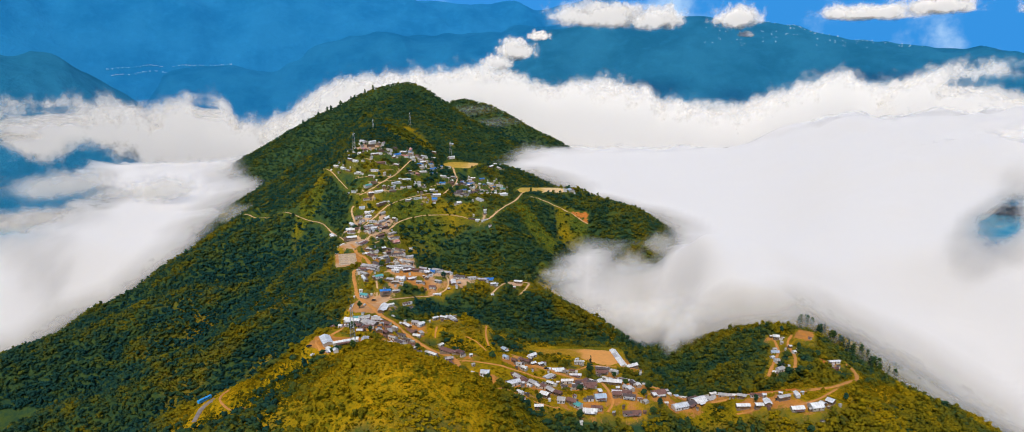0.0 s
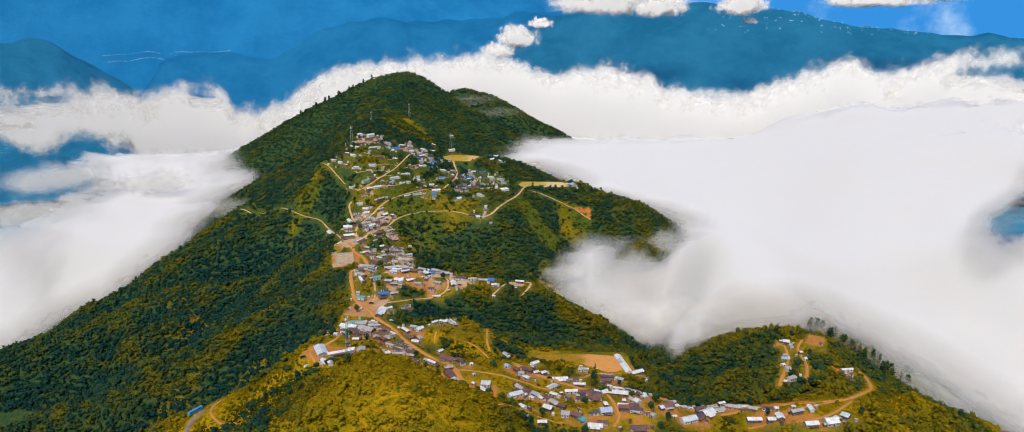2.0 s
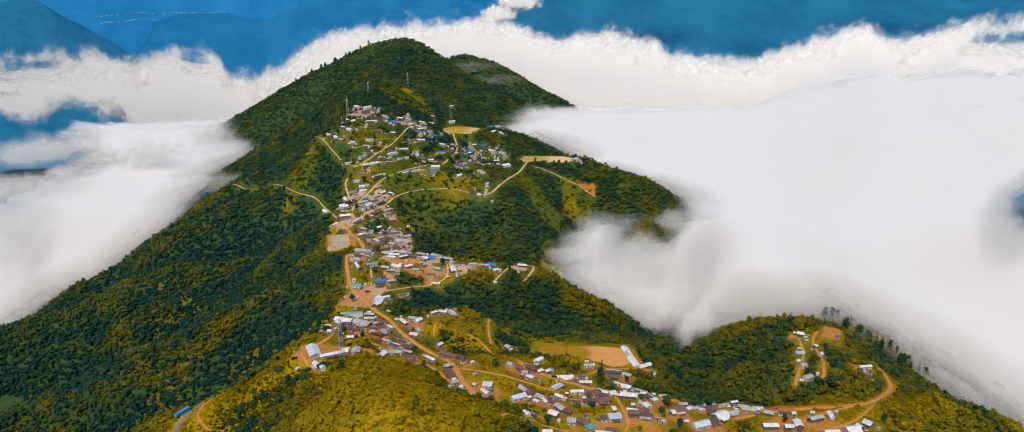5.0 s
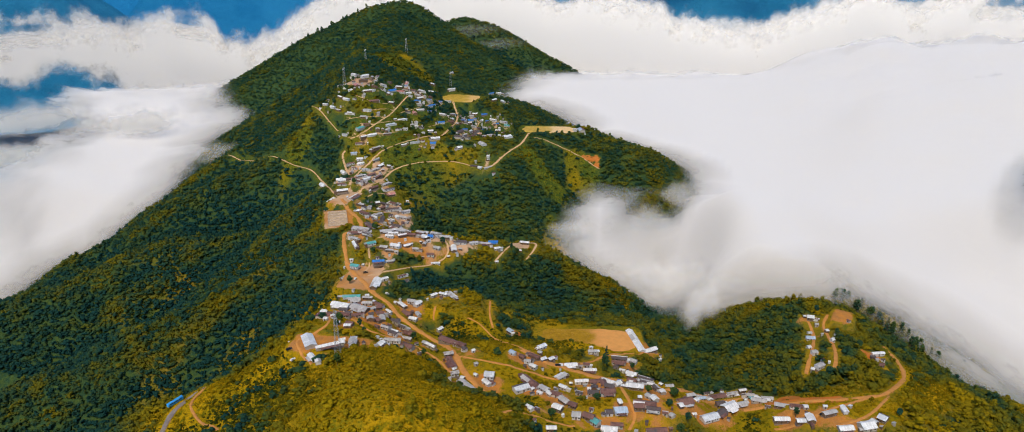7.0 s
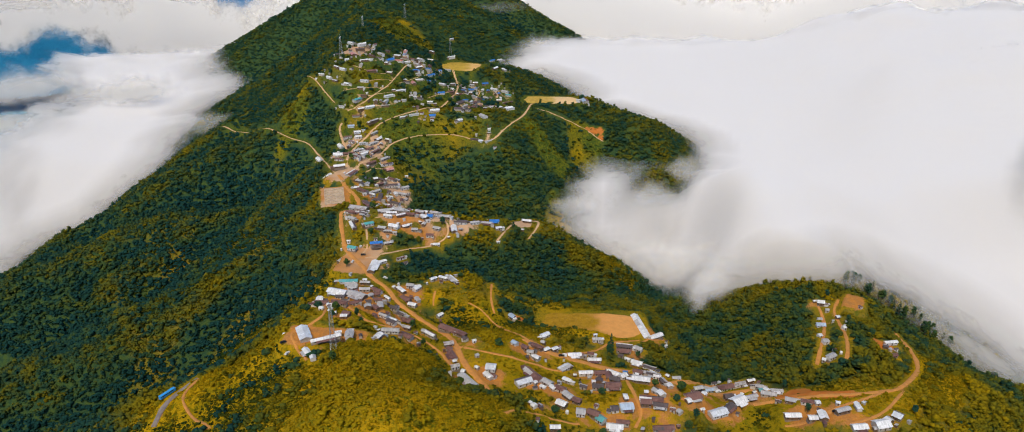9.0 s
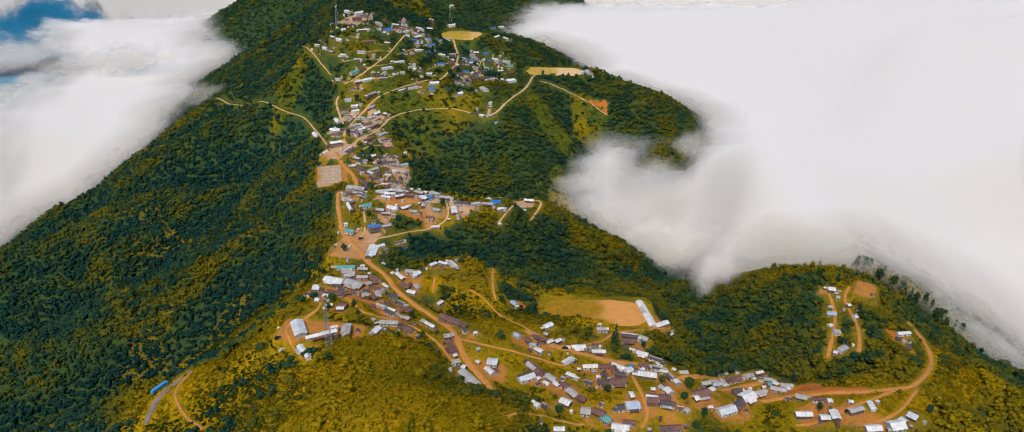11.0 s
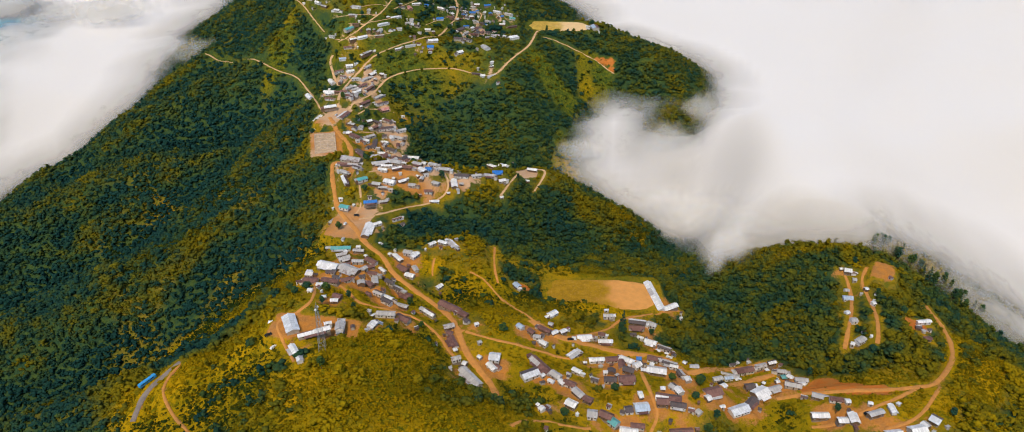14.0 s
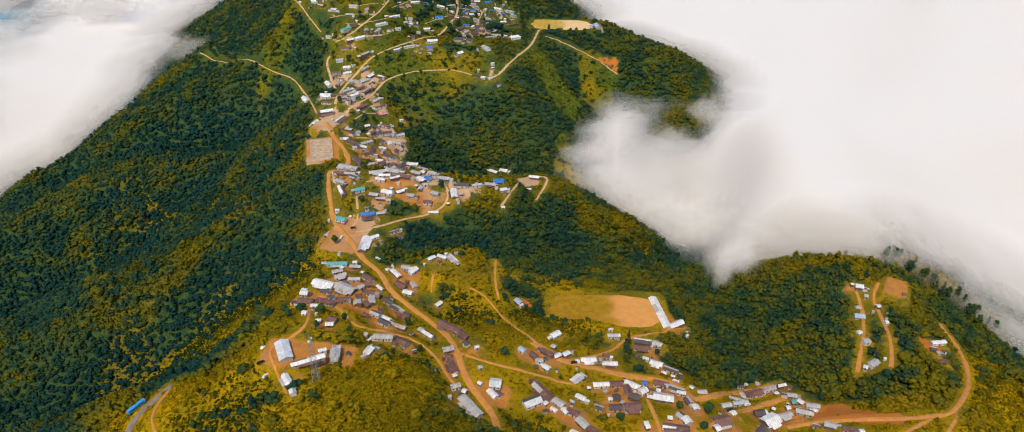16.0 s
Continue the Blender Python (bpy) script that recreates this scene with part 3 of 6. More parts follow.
plot(97.1, 577.6, 164, 5.8, 3, "white")
plot(-166.7, 578.2, 1, 3.2, 3, "white")
plot(-48.6, 578.9, 27, 3.2, 3, "white")
plot(73.1, 580, 37, 5.9, 5.2, "white")
plot(170.5, 581.7, 13, 3.2, 4, "white")
plot(95.2, 582.4, 155, 10.4, 4.3, "grey")
plot(187, 582.8, 174, 9.2, 4.3, "grey")
plot(-97.3, 584, 153, 3.2, 3, "white")
plot(-32.8, 587.4, 27, 3.2, 3, "grey")
plot(138.8, 587.5, 11, 6.5, 4, "pale_blue")
plot(-50.8, 589.2, 114, 12.4, 5.2, "rust")
plot(47, 589.4, 4, 10.9, 4.3, "white")
plot(68, 590.6, 148, 10.9, 5.2, "white")
plot(30.8, 590.9, 44, 8.9, 6, "white")
plot(183.2, 591.5, 133, 4.8, 4, "white")
plot(87, 591.7, 164, 10.4, 5.2, "rust")
plot(108.1, 591.7, 133, 3.2, 3, "white")
plot(57.6, 592, 5, 8.8, 5.2, "rust")
plot(179.3, 592.6, 8, 4.7, 4, "teal")
plot(10.8, 594.7, 140, 5.5, 4.3, "white")
plot(77, 595, 172, 3.9, 4, "blue")
plot(-129, 596.5, 1, 5.4, 4, "white")
plot(-136.3, 598.1, 11, 3.7, 3, "white")
plot(6.1, 599.7, 168, 5.3, 4, "grey")
plot(-54.1, 600.9, 156, 4.4, 4.3, "rust")
plot(-76.8, 601.7, 28, 3.2, 3, "white")
plot(181.2, 602.1, 170, 6.5, 4.3, "grey")
plot(2.2, 603.1, 135, 6.1, 4, "rust")
plot(-97.3, 603.7, 178, 13.4, 5.2, "grey")
plot(-129, 604.6, 158, 6.5, 5.2, "rust")
plot(-35.8, 606.2, 27, 3.2, 3, "white")
plot(-5.4, 606.3, 136, 5.4, 4.3, "pale_blue")
plot(-86.7, 607.7, 148, 11.8, 6, "rust")
plot(-148.1, 608.6, 171, 3.6, 4, "white")
plot(-55.2, 608.6, 20, 7.8, 5.2, "grey")
plot(18.4, 608.6, 36, 5.6, 4, "white")
plot(11.6, 609, 144, 10.7, 4.3, "rust")
plot(32.7, 609.9, 1, 3.2, 4, "white")
plot(158.6, 611.3, 14, 14.2, 6, "rust")
plot(-43, 612.3, 131, 5.1, 4, "dark")
plot(231.5, 612.6, 151, 3.2, 4, "white")
plot(25, 613.4, 36, 5.7, 4, "white")
plot(236.9, 613.7, 33, 8.6, 5.2, "grey")
plot(40.6, 614.2, 5, 10.9, 5.2, "white")
plot(101.2, 615.4, 154, 3.2, 3, "white")
plot(172.4, 617.7, 17, 9.5, 4.3, "grey")
plot(179.8, 617.8, 17, 6.9, 4, "white")
plot(56.5, 618.2, 178, 10.9, 4.3, "white")
plot(287.1, 619.2, 6, 7.2, 4.3, "rust")
plot(-144.3, 621.5, 175, 6.7, 4, "white")
plot(-46.2, 622.9, 142, 8.5, 5.2, "rust")
plot(54.3, 624.9, 167, 5.6, 4, "rust")
plot(-100.4, 625, 146, 9.6, 4.3, "dark")
plot(101.6, 625.5, 152, 10.7, 4.3, "grey")
plot(167, 627.6, 13, 3.2, 3, "white")
plot(-71, 628.8, 140, 10.4, 4.3, "white")
plot(-90, 629, 158, 8.8, 4, "grey")
plot(-140.2, 630.7, 166, 13.2, 5.2, "rust")
plot(92.1, 631.1, 156, 9.6, 5.2, "white")
plot(-154.7, 632.4, 178, 11.3, 6.9, "rust")
plot(-100.9, 633, 149, 9.3, 3, "white")
plot(288.2, 633.4, 163, 4.3, 4, "white")
plot(-75.8, 633.6, 148, 6.4, 4, "grey")
plot(-107.7, 633.9, 150, 8.1, 4.3, "dark")
plot(18.5, 634.9, 39, 8, 5.2, "white")
plot(-57.1, 638.4, 145, 19.2, 6.9, "rust")
plot(243.8, 641.6, 9, 5.1, 5.2, "grey")
plot(-114.8, 641.7, 132, 6.7, 4.3, "rust")
plot(297.7, 643.9, 8, 11.3, 4, "white")
plot(83.6, 645.7, 175, 12.4, 4, "rust")
plot(61.6, 649.5, 1, 7.7, 4, "grey")
plot(-91.1, 649.8, 151, 11.7, 5.2, "rust")
plot(-160.8, 650.7, 174, 5.8, 5.2, "white")
plot(85.1, 653.3, 169, 13.5, 6, "white")
plot(243.9, 653.7, 24, 3.8, 4, "white")
plot(-97.1, 653.9, 146, 7.6, 4.3, "grey")
plot(-131.8, 654, 151, 16.7, 8.6, "grey")
plot(97, 655, 146, 7.5, 5.2, "grey")
plot(-103.6, 657.3, 149, 8.5, 4.3, "dark")
plot(-148.2, 657.7, 162, 16.4, 7.7, "white")
plot(-115.9, 658.1, 170, 7.9, 4.3, "rust")
plot(-122.8, 661.3, 52, 5, 4.3, "grey")
plot(268.4, 665.3, 16, 3.2, 4, "white")
plot(-128.5, 668.5, 1, 9.1, 4.3, "grey")
plot(-110.6, 669.1, 134, 7.5, 3, "white")
plot(-138.8, 669.4, 33, 9.1, 4.3, "grey")
plot(-68.8, 677.5, 50, 6.3, 4, "white")
plot(-120.9, 680, 142, 11.5, 5.2, "rust")
plot(-91.9, 680.4, 158, 7.9, 5.2, "white")
plot(256, 680.7, 176, 7.9, 6, "pale_blue")
plot(-144.1, 681.9, 24, 8.4, 4.3, "grey")
plot(-98.3, 688.1, 144, 10.9, 5.2, "rust")
plot(117, 689.6, 29, 17, 6, "white")
plot(274.3, 691.2, 14, 3.5, 4, "white")
plot(-89.1, 691.8, 117, 7.3, 4.3, "grey")
plot(261.2, 695.4, 1, 4.2, 4, "grey")
plot(-133.8, 696, 176, 9.2, 4, "grey")
plot(-7.5, 698, 126, 7, 5.2, "pale_blue")
plot(106.4, 700.1, 100, 38.8, 6.9, "white")
plot(-103.9, 700.8, 129, 11.8, 4.3, "white")
plot(-149.5, 702.8, 4, 16.1, 5.2, "teal")
plot(-91.2, 706.4, 55, 8.5, 5.2, "white")
plot(271.8, 707.3, 167, 3.5, 4.3, "grey")
plot(294.7, 708.6, 118, 7.5, 5.2, "white")
plot(-97.1, 708.8, 167, 7.1, 5.2, "grey")
plot(269.8, 717.9, 166, 6.5, 6, "white")
plot(266, 722.2, 1, 3.2, 3, "white")
plot(-60.7, 723.5, 124, 12.8, 4, "white")
plot(-78.5, 723.8, 41, 7.1, 4, "white")
plot(-70, 726.7, 156, 8.5, 4, "white")
plot(-133.5, 731.6, 87, 20.6, 6.9, "white")
plot(-127.4, 742.5, 34, 8.8, 4.3, "white")
plot(-164.7, 744.1, 64, 17.3, 4.3, "white")
plot(-167.3, 751.7, 65, 8.8, 4.3, "grey")
plot(-112.5, 757.3, 34, 9.1, 3, "grey")
plot(-158.7, 765.2, 162, 9.3, 6, "teal")
plot(-136.4, 768.1, 11, 12, 5.2, "blue")
plot(-126, 772.2, 17, 7.8, 4, "grey")
plot(-164.7, 778.7, 1, 3.9, 3, "white")
plot(-128.3, 788.6, 174, 8.2, 4, "grey")
plot(-134.2, 791.3, 166, 8.5, 5.2, "grey")
plot(-82, 791.7, 1, 6.9, 4, "white")
plot(-148, 796.7, 30, 9.6, 6, "teal")
plot(-123.5, 797.9, 158, 11.2, 6.9, "white")
plot(-164.5, 800.1, 114, 15.9, 5, "white")
plot(-71.2, 801.6, 28, 3.2, 3, "white")
plot(-113.7, 802.8, 37, 7.9, 6, "rust")
plot(-66.5, 812.3, 99, 15.1, 6, "white")
plot(-167.6, 812.5, 147, 10.4, 5, "grey")
plot(-131.8, 812.7, 167, 9.3, 4, "white")
plot(-59.9, 814, 1, 4.1, 4, "grey")
plot(-156, 815.2, 152, 9.6, 4, "grey")
plot(-92.5, 815.8, 16, 4.8, 4, "grey")
plot(-22.4, 816.7, 19, 3.8, 3, "white")
plot(-120.2, 818.9, 30, 10, 4, "rust")
plot(-129.2, 820.4, 2, 10.6, 4, "white")
plot(-96.5, 821.1, 134, 9.7, 5, "white")
plot(-110.7, 822.2, 169, 11.1, 5, "rust")
plot(-59, 823.6, 175, 10.8, 6, "dark")
plot(-90.9, 824, 160, 6.6, 6, "blue")
plot(-136.5, 824.1, 16, 14.7, 6, "grey")
plot(-76, 828.9, 169, 11.2, 6, "grey")
plot(-167.4, 829, 175, 20, 4, "rust")
plot(-46.8, 829.4, 16, 9.9, 4, "grey")
plot(-123.6, 830.3, 166, 14, 7, "grey")
plot(-102.2, 832.4, 154, 10.6, 5, "grey")
plot(-88.4, 837, 157, 8.9, 5, "grey")
plot(-166, 838.5, 163, 20, 9, "grey")
plot(-22.5, 840.2, 21, 7.2, 5, "white")
plot(-34.5, 840.6, 169, 11.3, 5, "grey")
plot(-148.2, 854.3, 18, 9.2, 5, "grey")
plot(-27.3, 856.8, 2, 10.7, 6, "blue")
plot(-159.2, 858.9, 133, 20, 5, "dark")
plot(2.5, 861.4, 166, 4.6, 3, "white")
plot(7.8, 889.9, 167, 10.8, 5, "white")
plot(-162.7, 898.9, 148, 7.7, 4, "white")
plot(-174, 900.6, 142, 15.6, 6, "rust")
plot(-155.2, 900.7, 91, 17, 5, "dark")
plot(-139.3, 903.8, 155, 12.6, 6, "dark")
plot(-120.6, 908.3, 173, 19.2, 6, "white")
plot(-161.9, 914, 36, 10.3, 5, "grey")
plot(-104, 914.4, 154, 12, 5, "grey")
plot(-146.1, 917.6, 152, 5.8, 3, "white")
plot(-219.1, 925.2, 14, 7.2, 4, "white")
plot(-136.8, 941, 154, 13.2, 5, "grey")
plot(-195, 944.8, 69, 17.3, 8, "white")
plot(-222.1, 945, 75, 11.5, 5, "white")
plot(-151.2, 947.2, 17, 17.3, 6, "dark")
plot(-168.2, 947.5, 34, 5.9, 5, "white")
plot(-161.6, 952.3, 142, 10, 4, "dark")
plot(-139.7, 953, 29, 20, 5, "grey")
plot(-35.1, 956.4, 147, 10.5, 5, "white")
plot(-211.7, 958.6, 23, 13.7, 7, "white")
plot(-23.9, 958.8, 164, 9.8, 7, "white")
plot(-151.8, 963.7, 142, 10.1, 5, "rust")
plot(-176.9, 975.3, 53, 13.2, 5, "rust")
plot(-216.1, 976.3, 172, 10.2, 4, "rust")
plot(-156.8, 981.3, 34, 9.4, 7, "pink")
plot(-138.5, 991.9, 2, 4.3, 3, "white")
plot(-161.3, 992.6, 35, 12.7, 4, "dark")
plot(-189.2, 994.5, 46, 10.3, 5, "white")
plot(-220.5, 997.6, 13, 10.4, 8, "white")
plot(-222.2, 1002.7, 2, 12.9, 6, "white")
plot(-167.2, 1004.1, 58, 13, 5, "grey")
plot(-199.6, 1007.8, 41, 11.5, 5, "grey")
plot(-179.4, 1015.3, 66, 14, 5, "grey")
plot(-187.6, 1018.6, 52, 14, 5, "rust")
plot(-251.2, 1021.9, 122, 14, 7, "white")
plot(-226.8, 1036.7, 120, 14, 6, "white")
plot(-185.3, 1036.9, 50, 12.2, 5, "grey")
plot(-180.5, 1047.3, 63, 10.7, 6, "white")
plot(-205.9, 1051.1, 19, 7.9, 5, "white")
plot(-220.2, 1053.8, 30, 10, 4, "rust")
plot(-186.5, 1056.3, 64, 10.9, 4, "grey")
plot(-208.9, 1058.4, 18, 8.8, 6, "white")
plot(-50.2, 1066.3, 159, 6.2, 5.7, "white")
plot(-39.6, 1067, 36, 12.8, 3.8, "grey")
plot(-58.4, 1068.3, 169, 10.9, 3.8, "grey")
plot(-218.6, 1068.4, 18, 8.8, 5.7, "pale_blue")
plot(-189.2, 1072.9, 55, 14, 4.8, "grey")
plot(-39.9, 1078, 33, 4.8, 2.8, "white")
plot(-213.7, 1081.5, 16, 10.5, 4.8, "rust")
plot(-40, 1083.4, 33, 4.8, 2.8, "white")
plot(-154, 1085.8, 39, 8.6, 3.8, "white")
plot(-125.8, 1088.8, 2, 4.1, 2.8, "white")
plot(-208.3, 1089.5, 38, 9.1, 4.8, "white")
plot(-79.4, 1091, 41, 8.3, 6.6, "white")
plot(-197.2, 1092.2, 40, 13.1, 5.7, "white")
plot(-139.9, 1094.6, 31, 14, 3.8, "grey")
plot(-115.4, 1096.9, 2, 8.3, 7.6, "blue")
plot(-177.7, 1098.4, 16, 11.5, 2.8, "grey")
plot(-48.1, 1102.2, 122, 14, 7.6, "grey")
plot(-215.2, 1103.1, 56, 13.9, 6.6, "teal")
plot(-207.1, 1108.6, 2, 9.1, 2.8, "rust")
plot(-113.7, 1111, 14, 12.7, 7.6, "white")
plot(-70, 1115, 149, 10.2, 4.8, "grey")
plot(-81.8, 1116.5, 169, 12.2, 7.6, "white")
plot(-176.7, 1121.9, 39, 14, 4.8, "pale")
plot(-213.9, 1123.9, 2, 8.3, 4.8, "grey")
plot(-233.9, 1132.7, 159, 7.9, 4.8, "white")
plot(-211.1, 1140.7, 166, 11.9, 5.7, "grey")
plot(-252.2, 1143.8, 143, 10.2, 3.8, "grey")
plot(-15.1, 1146.3, 29, 12.8, 8.5, "white")
plot(-26, 1148.7, 152, 5.9, 3.8, "white")
plot(-262, 1152.7, 140, 9.7, 4.8, "white")
plot(-166.3, 1154.8, 35, 11.5, 3.8, "white")
plot(-244.1, 1161.6, 145, 11.2, 4.8, "white")
plot(-275.4, 1166.5, 160, 9.1, 3.8, "white")
plot(-205.8, 1166.9, 26, 14, 5.7, "rust")
plot(-253.9, 1168.1, 138, 10, 3.8, "white")
plot(-242, 1181, 44, 6.3, 4.8, "white")
plot(-183.3, 1184.3, 157, 8.2, 4.8, "white")
plot(-160.4, 1184.4, 2, 8.8, 4.8, "dark")
plot(-217.4, 1185.8, 21, 12.9, 3.8, "white")
plot(-151.7, 1191, 112, 14, 6.6, "pink")
plot(-86.3, 1196.1, 52, 14, 7.6, "dark")
plot(-235, 1196.1, 113, 14, 8.5, "pink")
plot(-113.3, 1199.5, 20, 10.3, 6.6, "blue")
plot(-210.4, 1202.5, 139, 13.1, 3.8, "rust")
plot(-69.1, 1202.7, 162, 14, 4.8, "rust")
plot(-201.1, 1203.3, 158, 10.8, 4.8, "white")
plot(-145, 1207, 19, 11.9, 4.8, "white")
plot(-99.7, 1214.7, 162, 9.9, 4.8, "rust")
plot(-229.4, 1216.8, 19, 14, 3.8, "dark")
plot(-187.6, 1217.1, 50, 14, 7.6, "blue")
plot(88.4, 1222.7, 154, 7, 3.8, "white")
plot(-200.8, 1222.7, 131, 14, 5.7, "grey")
plot(-113.4, 1228.1, 146, 11.8, 4.8, "white")
plot(-64.9, 1230.5, 25, 14, 5.7, "dark")
plot(-53.3, 1232.8, 169, 14, 5.7, "dark")
plot(-177.1, 1234.1, 164, 14, 5.7, "pink")
plot(-231.6, 1241.7, 50, 14, 5.7, "white")
plot(-132.6, 1243.4, 46, 14, 6.6, "blue")
plot(-167.5, 1251.1, 30, 9.4, 4.8, "white")
plot(-181.5, 1252.9, 157, 11.2, 4.8, "white")
plot(-151.1, 1253.4, 46, 12.5, 4.8, "white")
plot(-250, 1254.3, 149, 9.1, 4.8, "white")
plot(-62.5, 1259.1, 152, 13.4, 4.8, "dark")
plot(-171.7, 1261.5, 144, 14, 3.8, "rust")
plot(-155.2, 1263.8, 129, 14, 5.7, "grey")
plot(-126.3, 1278.3, 29, 8.3, 3.8, "grey")
plot(-152.4, 1291.2, 135, 12.9, 4.8, "white")
plot(-89, 1293.5, 111, 14, 5.7, "grey")
plot(-52.4, 1296.5, 141, 10.6, 4.8, "grey")
plot(-16.1, 1297.1, 26, 14, 4.8, "dark")
plot(-75.3, 1302.8, 2, 9.9, 7.6, "blue")
plot(-16.3, 1313.7, 160, 9.6, 4.8, "teal")
plot(-39.1, 1319.7, 139, 14, 5.7, "white")
plot(-21.9, 1321, 148, 14, 4.8, "grey")
plot(-54.4, 1327.7, 23, 10.8, 5.7, "blue")
plot(-141.1, 1329.8, 155, 10.9, 4.8, "white")
plot(-115.1, 1337, 161, 11, 4.8, "grey")
plot(-143.4, 1379.5, 126, 12.7, 3.8, "white")
plot(-39.6, 1384.9, 60, 14, 5.7, "white")
plot(-24, 1392.5, 117, 14, 4.8, "white")
plot(-113.3, 1398.3, 39, 14, 3.8, "white")
plot(-123.1, 1525.5, 50, 8.5, 4.8, "white")
plot(-50, 1563.5, 49, 14, 4.8, "blue")
plot(-36.4, 1601.3, 30, 11.2, 4.8, "white")

plot(98, 1224, 100, 15, 10, "pale_blue")

# rows along the lanes
for spec in [(-127, 834, -100, 905, 7, "grey white rust grey dark"), (-143, 865, -117, 912, 5, "grey dark rust"), (-164, 937, -131, 962, 5, "grey rust dark"), (-192, 966, -166, 1007, 5, "rust grey dark"),
             (-81, 1190, -50, 1235, 5, "grey dark rust"), (-74, 1212, -56, 1240, 4, "grey rust dark"), (-130, 860, -100, 880, 4, "grey rust")]:
    row(*spec)
# scattered quarters: centre, spread, number of small houses, the roofs that prevail
QUARTERS = [(-160, 905, 28, 34, 14, "grey rust dark grey white"), (-195, 1015, 28, 40, 12, "grey white grey rust"), (-65, 1190, 45, 60, 12, "grey dark grey rust white"), (-215, 1222, 45, 36, 10, "pale grey rust dark"), (-180, 1140, 60, 50, 16, "grey white rust dark grey"),
            (-165, 1245, 34, 30, 6, "white grey blue grey"), (-90, 820, 26, 24, 5, "grey rust white"), (-130, 650, 22, 18, 6, "grey rust dark"), (100, 575, 50, 20, 6, "rust grey dark"),
            (-62, 1240, 40, 30, 22, "dark grey blue white rust grey"), (-150, 1278, 28, 22, 12, "grey pink white blue rust"), (-45, 1312, 34, 18, 9, "white grey blue rust")]
for qx, qy, sx, sy, number, kinds in QUARTERS:
    made, tries = 0, 0
    while made < number and tries < 400:
        tries += 1
        x, y = qx + rng.uniform(-1, 1) * sx, qy + rng.uniform(-1, 1) * sy
        ln, wd = rng.uniform(4.5, 9), rng.uniform(3.8, 6)
        if any(math.hypot(x - p[0], y - p[1]) < 0.42 * (ln + p[3]) + 1.0 for p in PLOTS):
            continue
        if any(np.min(np.hypot(r[2] - x, r[3] - y)) < r[1] / 2 + wd * 0.55 for r in ROADS):
            continue
        plot(round(x), round(y), rng.choice((0, 15, 80, 160, 170, 100)) + rng.uniform(-12, 12), ln, wd, rng.choice(kinds.split()))
        made += 1

GZ = GZ * (1 - LEVEL) + TARGET * LEVEL
DIRT = np.maximum(DIRT, np.clip(YARD * (0.85 + 1.5 * fbm(MX, MY, 16, 3, 88)), 0, 0.95))
# the trodden yard inside the hairpin
lot = np.hypot((MX - 2) / 13, (MY - 884) / 17) + 1.2 * fbm(MX, MY, 14, 3, 89)
DIRT = np.maximum(DIRT, 0.85 * (1 - smooth(lot, 0.7, 1.1)))
BUILT = np.maximum(BUILT, 1 - smooth(lot, 0.8, 1.2))
# clearings: x, y, radius along and across, heading, strength
OPEN = np.zeros_like(GZ)
LOWER = [(60, 580, 160, 62, 0, 0.9), (190, 550, 95, 38, 0, 0.9), (312, 598, 62, 22, 60, 0.95), (-40, 660, 48, 50, 0, 0.95), (-100, 695, 42, 20, 0, 0.95), (50, 737, 78, 14, 3, 0.9), (-125, 640, 75, 60, 0, 0.9), (45, 672, 62, 18, 0, 1.0), (10, 655, 40, 30, 0, 0.9)]
for cx, cy, ra, rb, turn, k in LOWER + [(-303, 1130, 70, 17, 80, 1), (-200, 1405, 55, 75, 0, 1), (35, 1098, 54, 20, -56, 1.0), (93, 1128, 52, 27, 83, 1), (28, 1014, 24, 14, 0, 0.95), (62, 985, 42, 11, -5, 0.65), (-75, 470, 150, 95, -20, 0.93),
                                (-270, 662, 135, 48, 25, 0.96), (-205, 545, 100, 55, 0, 0.95), 
                                (-335, 880, 85, 19, -27, 0.6), (-315, 806, 100, 15, 24, 0.5),
                                (85, 962, 55, 15, -25, 0.85), (100, 872, 62, 13, -50, 0.8), (-150, 1115, 95, 100, 0, 0.93), (-105, 1052, 60, 40, 0, 0.85), (-155, 990, 24, 60, 0, 0.85)]:
    c, s = math.cos(radians(turn)), math.sin(radians(turn))
    w = window(cx, cy, 1.7 * max(ra, rb))
    dx, dy = MX[w] - cx, MY[w] - cy
    d = np.hypot((dx * c + dy * s) / ra, (-dx * s + dy * c) / rb) + 0.9 * fbm(MX[w], MY[w], 40, 3, 21)
    OPEN[w] = np.maximum(OPEN[w], k * (1 - smooth(d, 0.75, 1.15)))
for cx, cy, r in [(98, 1166, 6), (107, 1167, 8), (116, 1168, 8), (116, 1157, 7), (199, 573, 13), (211, 562, 12), (186, 566, 9), (225, 556, 9), (290, 640, 10), (-3, 700, 7)]:
    w = window(cx, cy, 2 * r)
    RED[w] = np.maximum(RED[w], (0.62 if cy > 1000 else 1) * (1 - smooth(np.hypot(MX[w] - cx, MY[w] - cy) / r, 0.5, 1.2)))
BUILT = np.maximum(BUILT, RED)
DENSE = np.zeros_like(GZ)
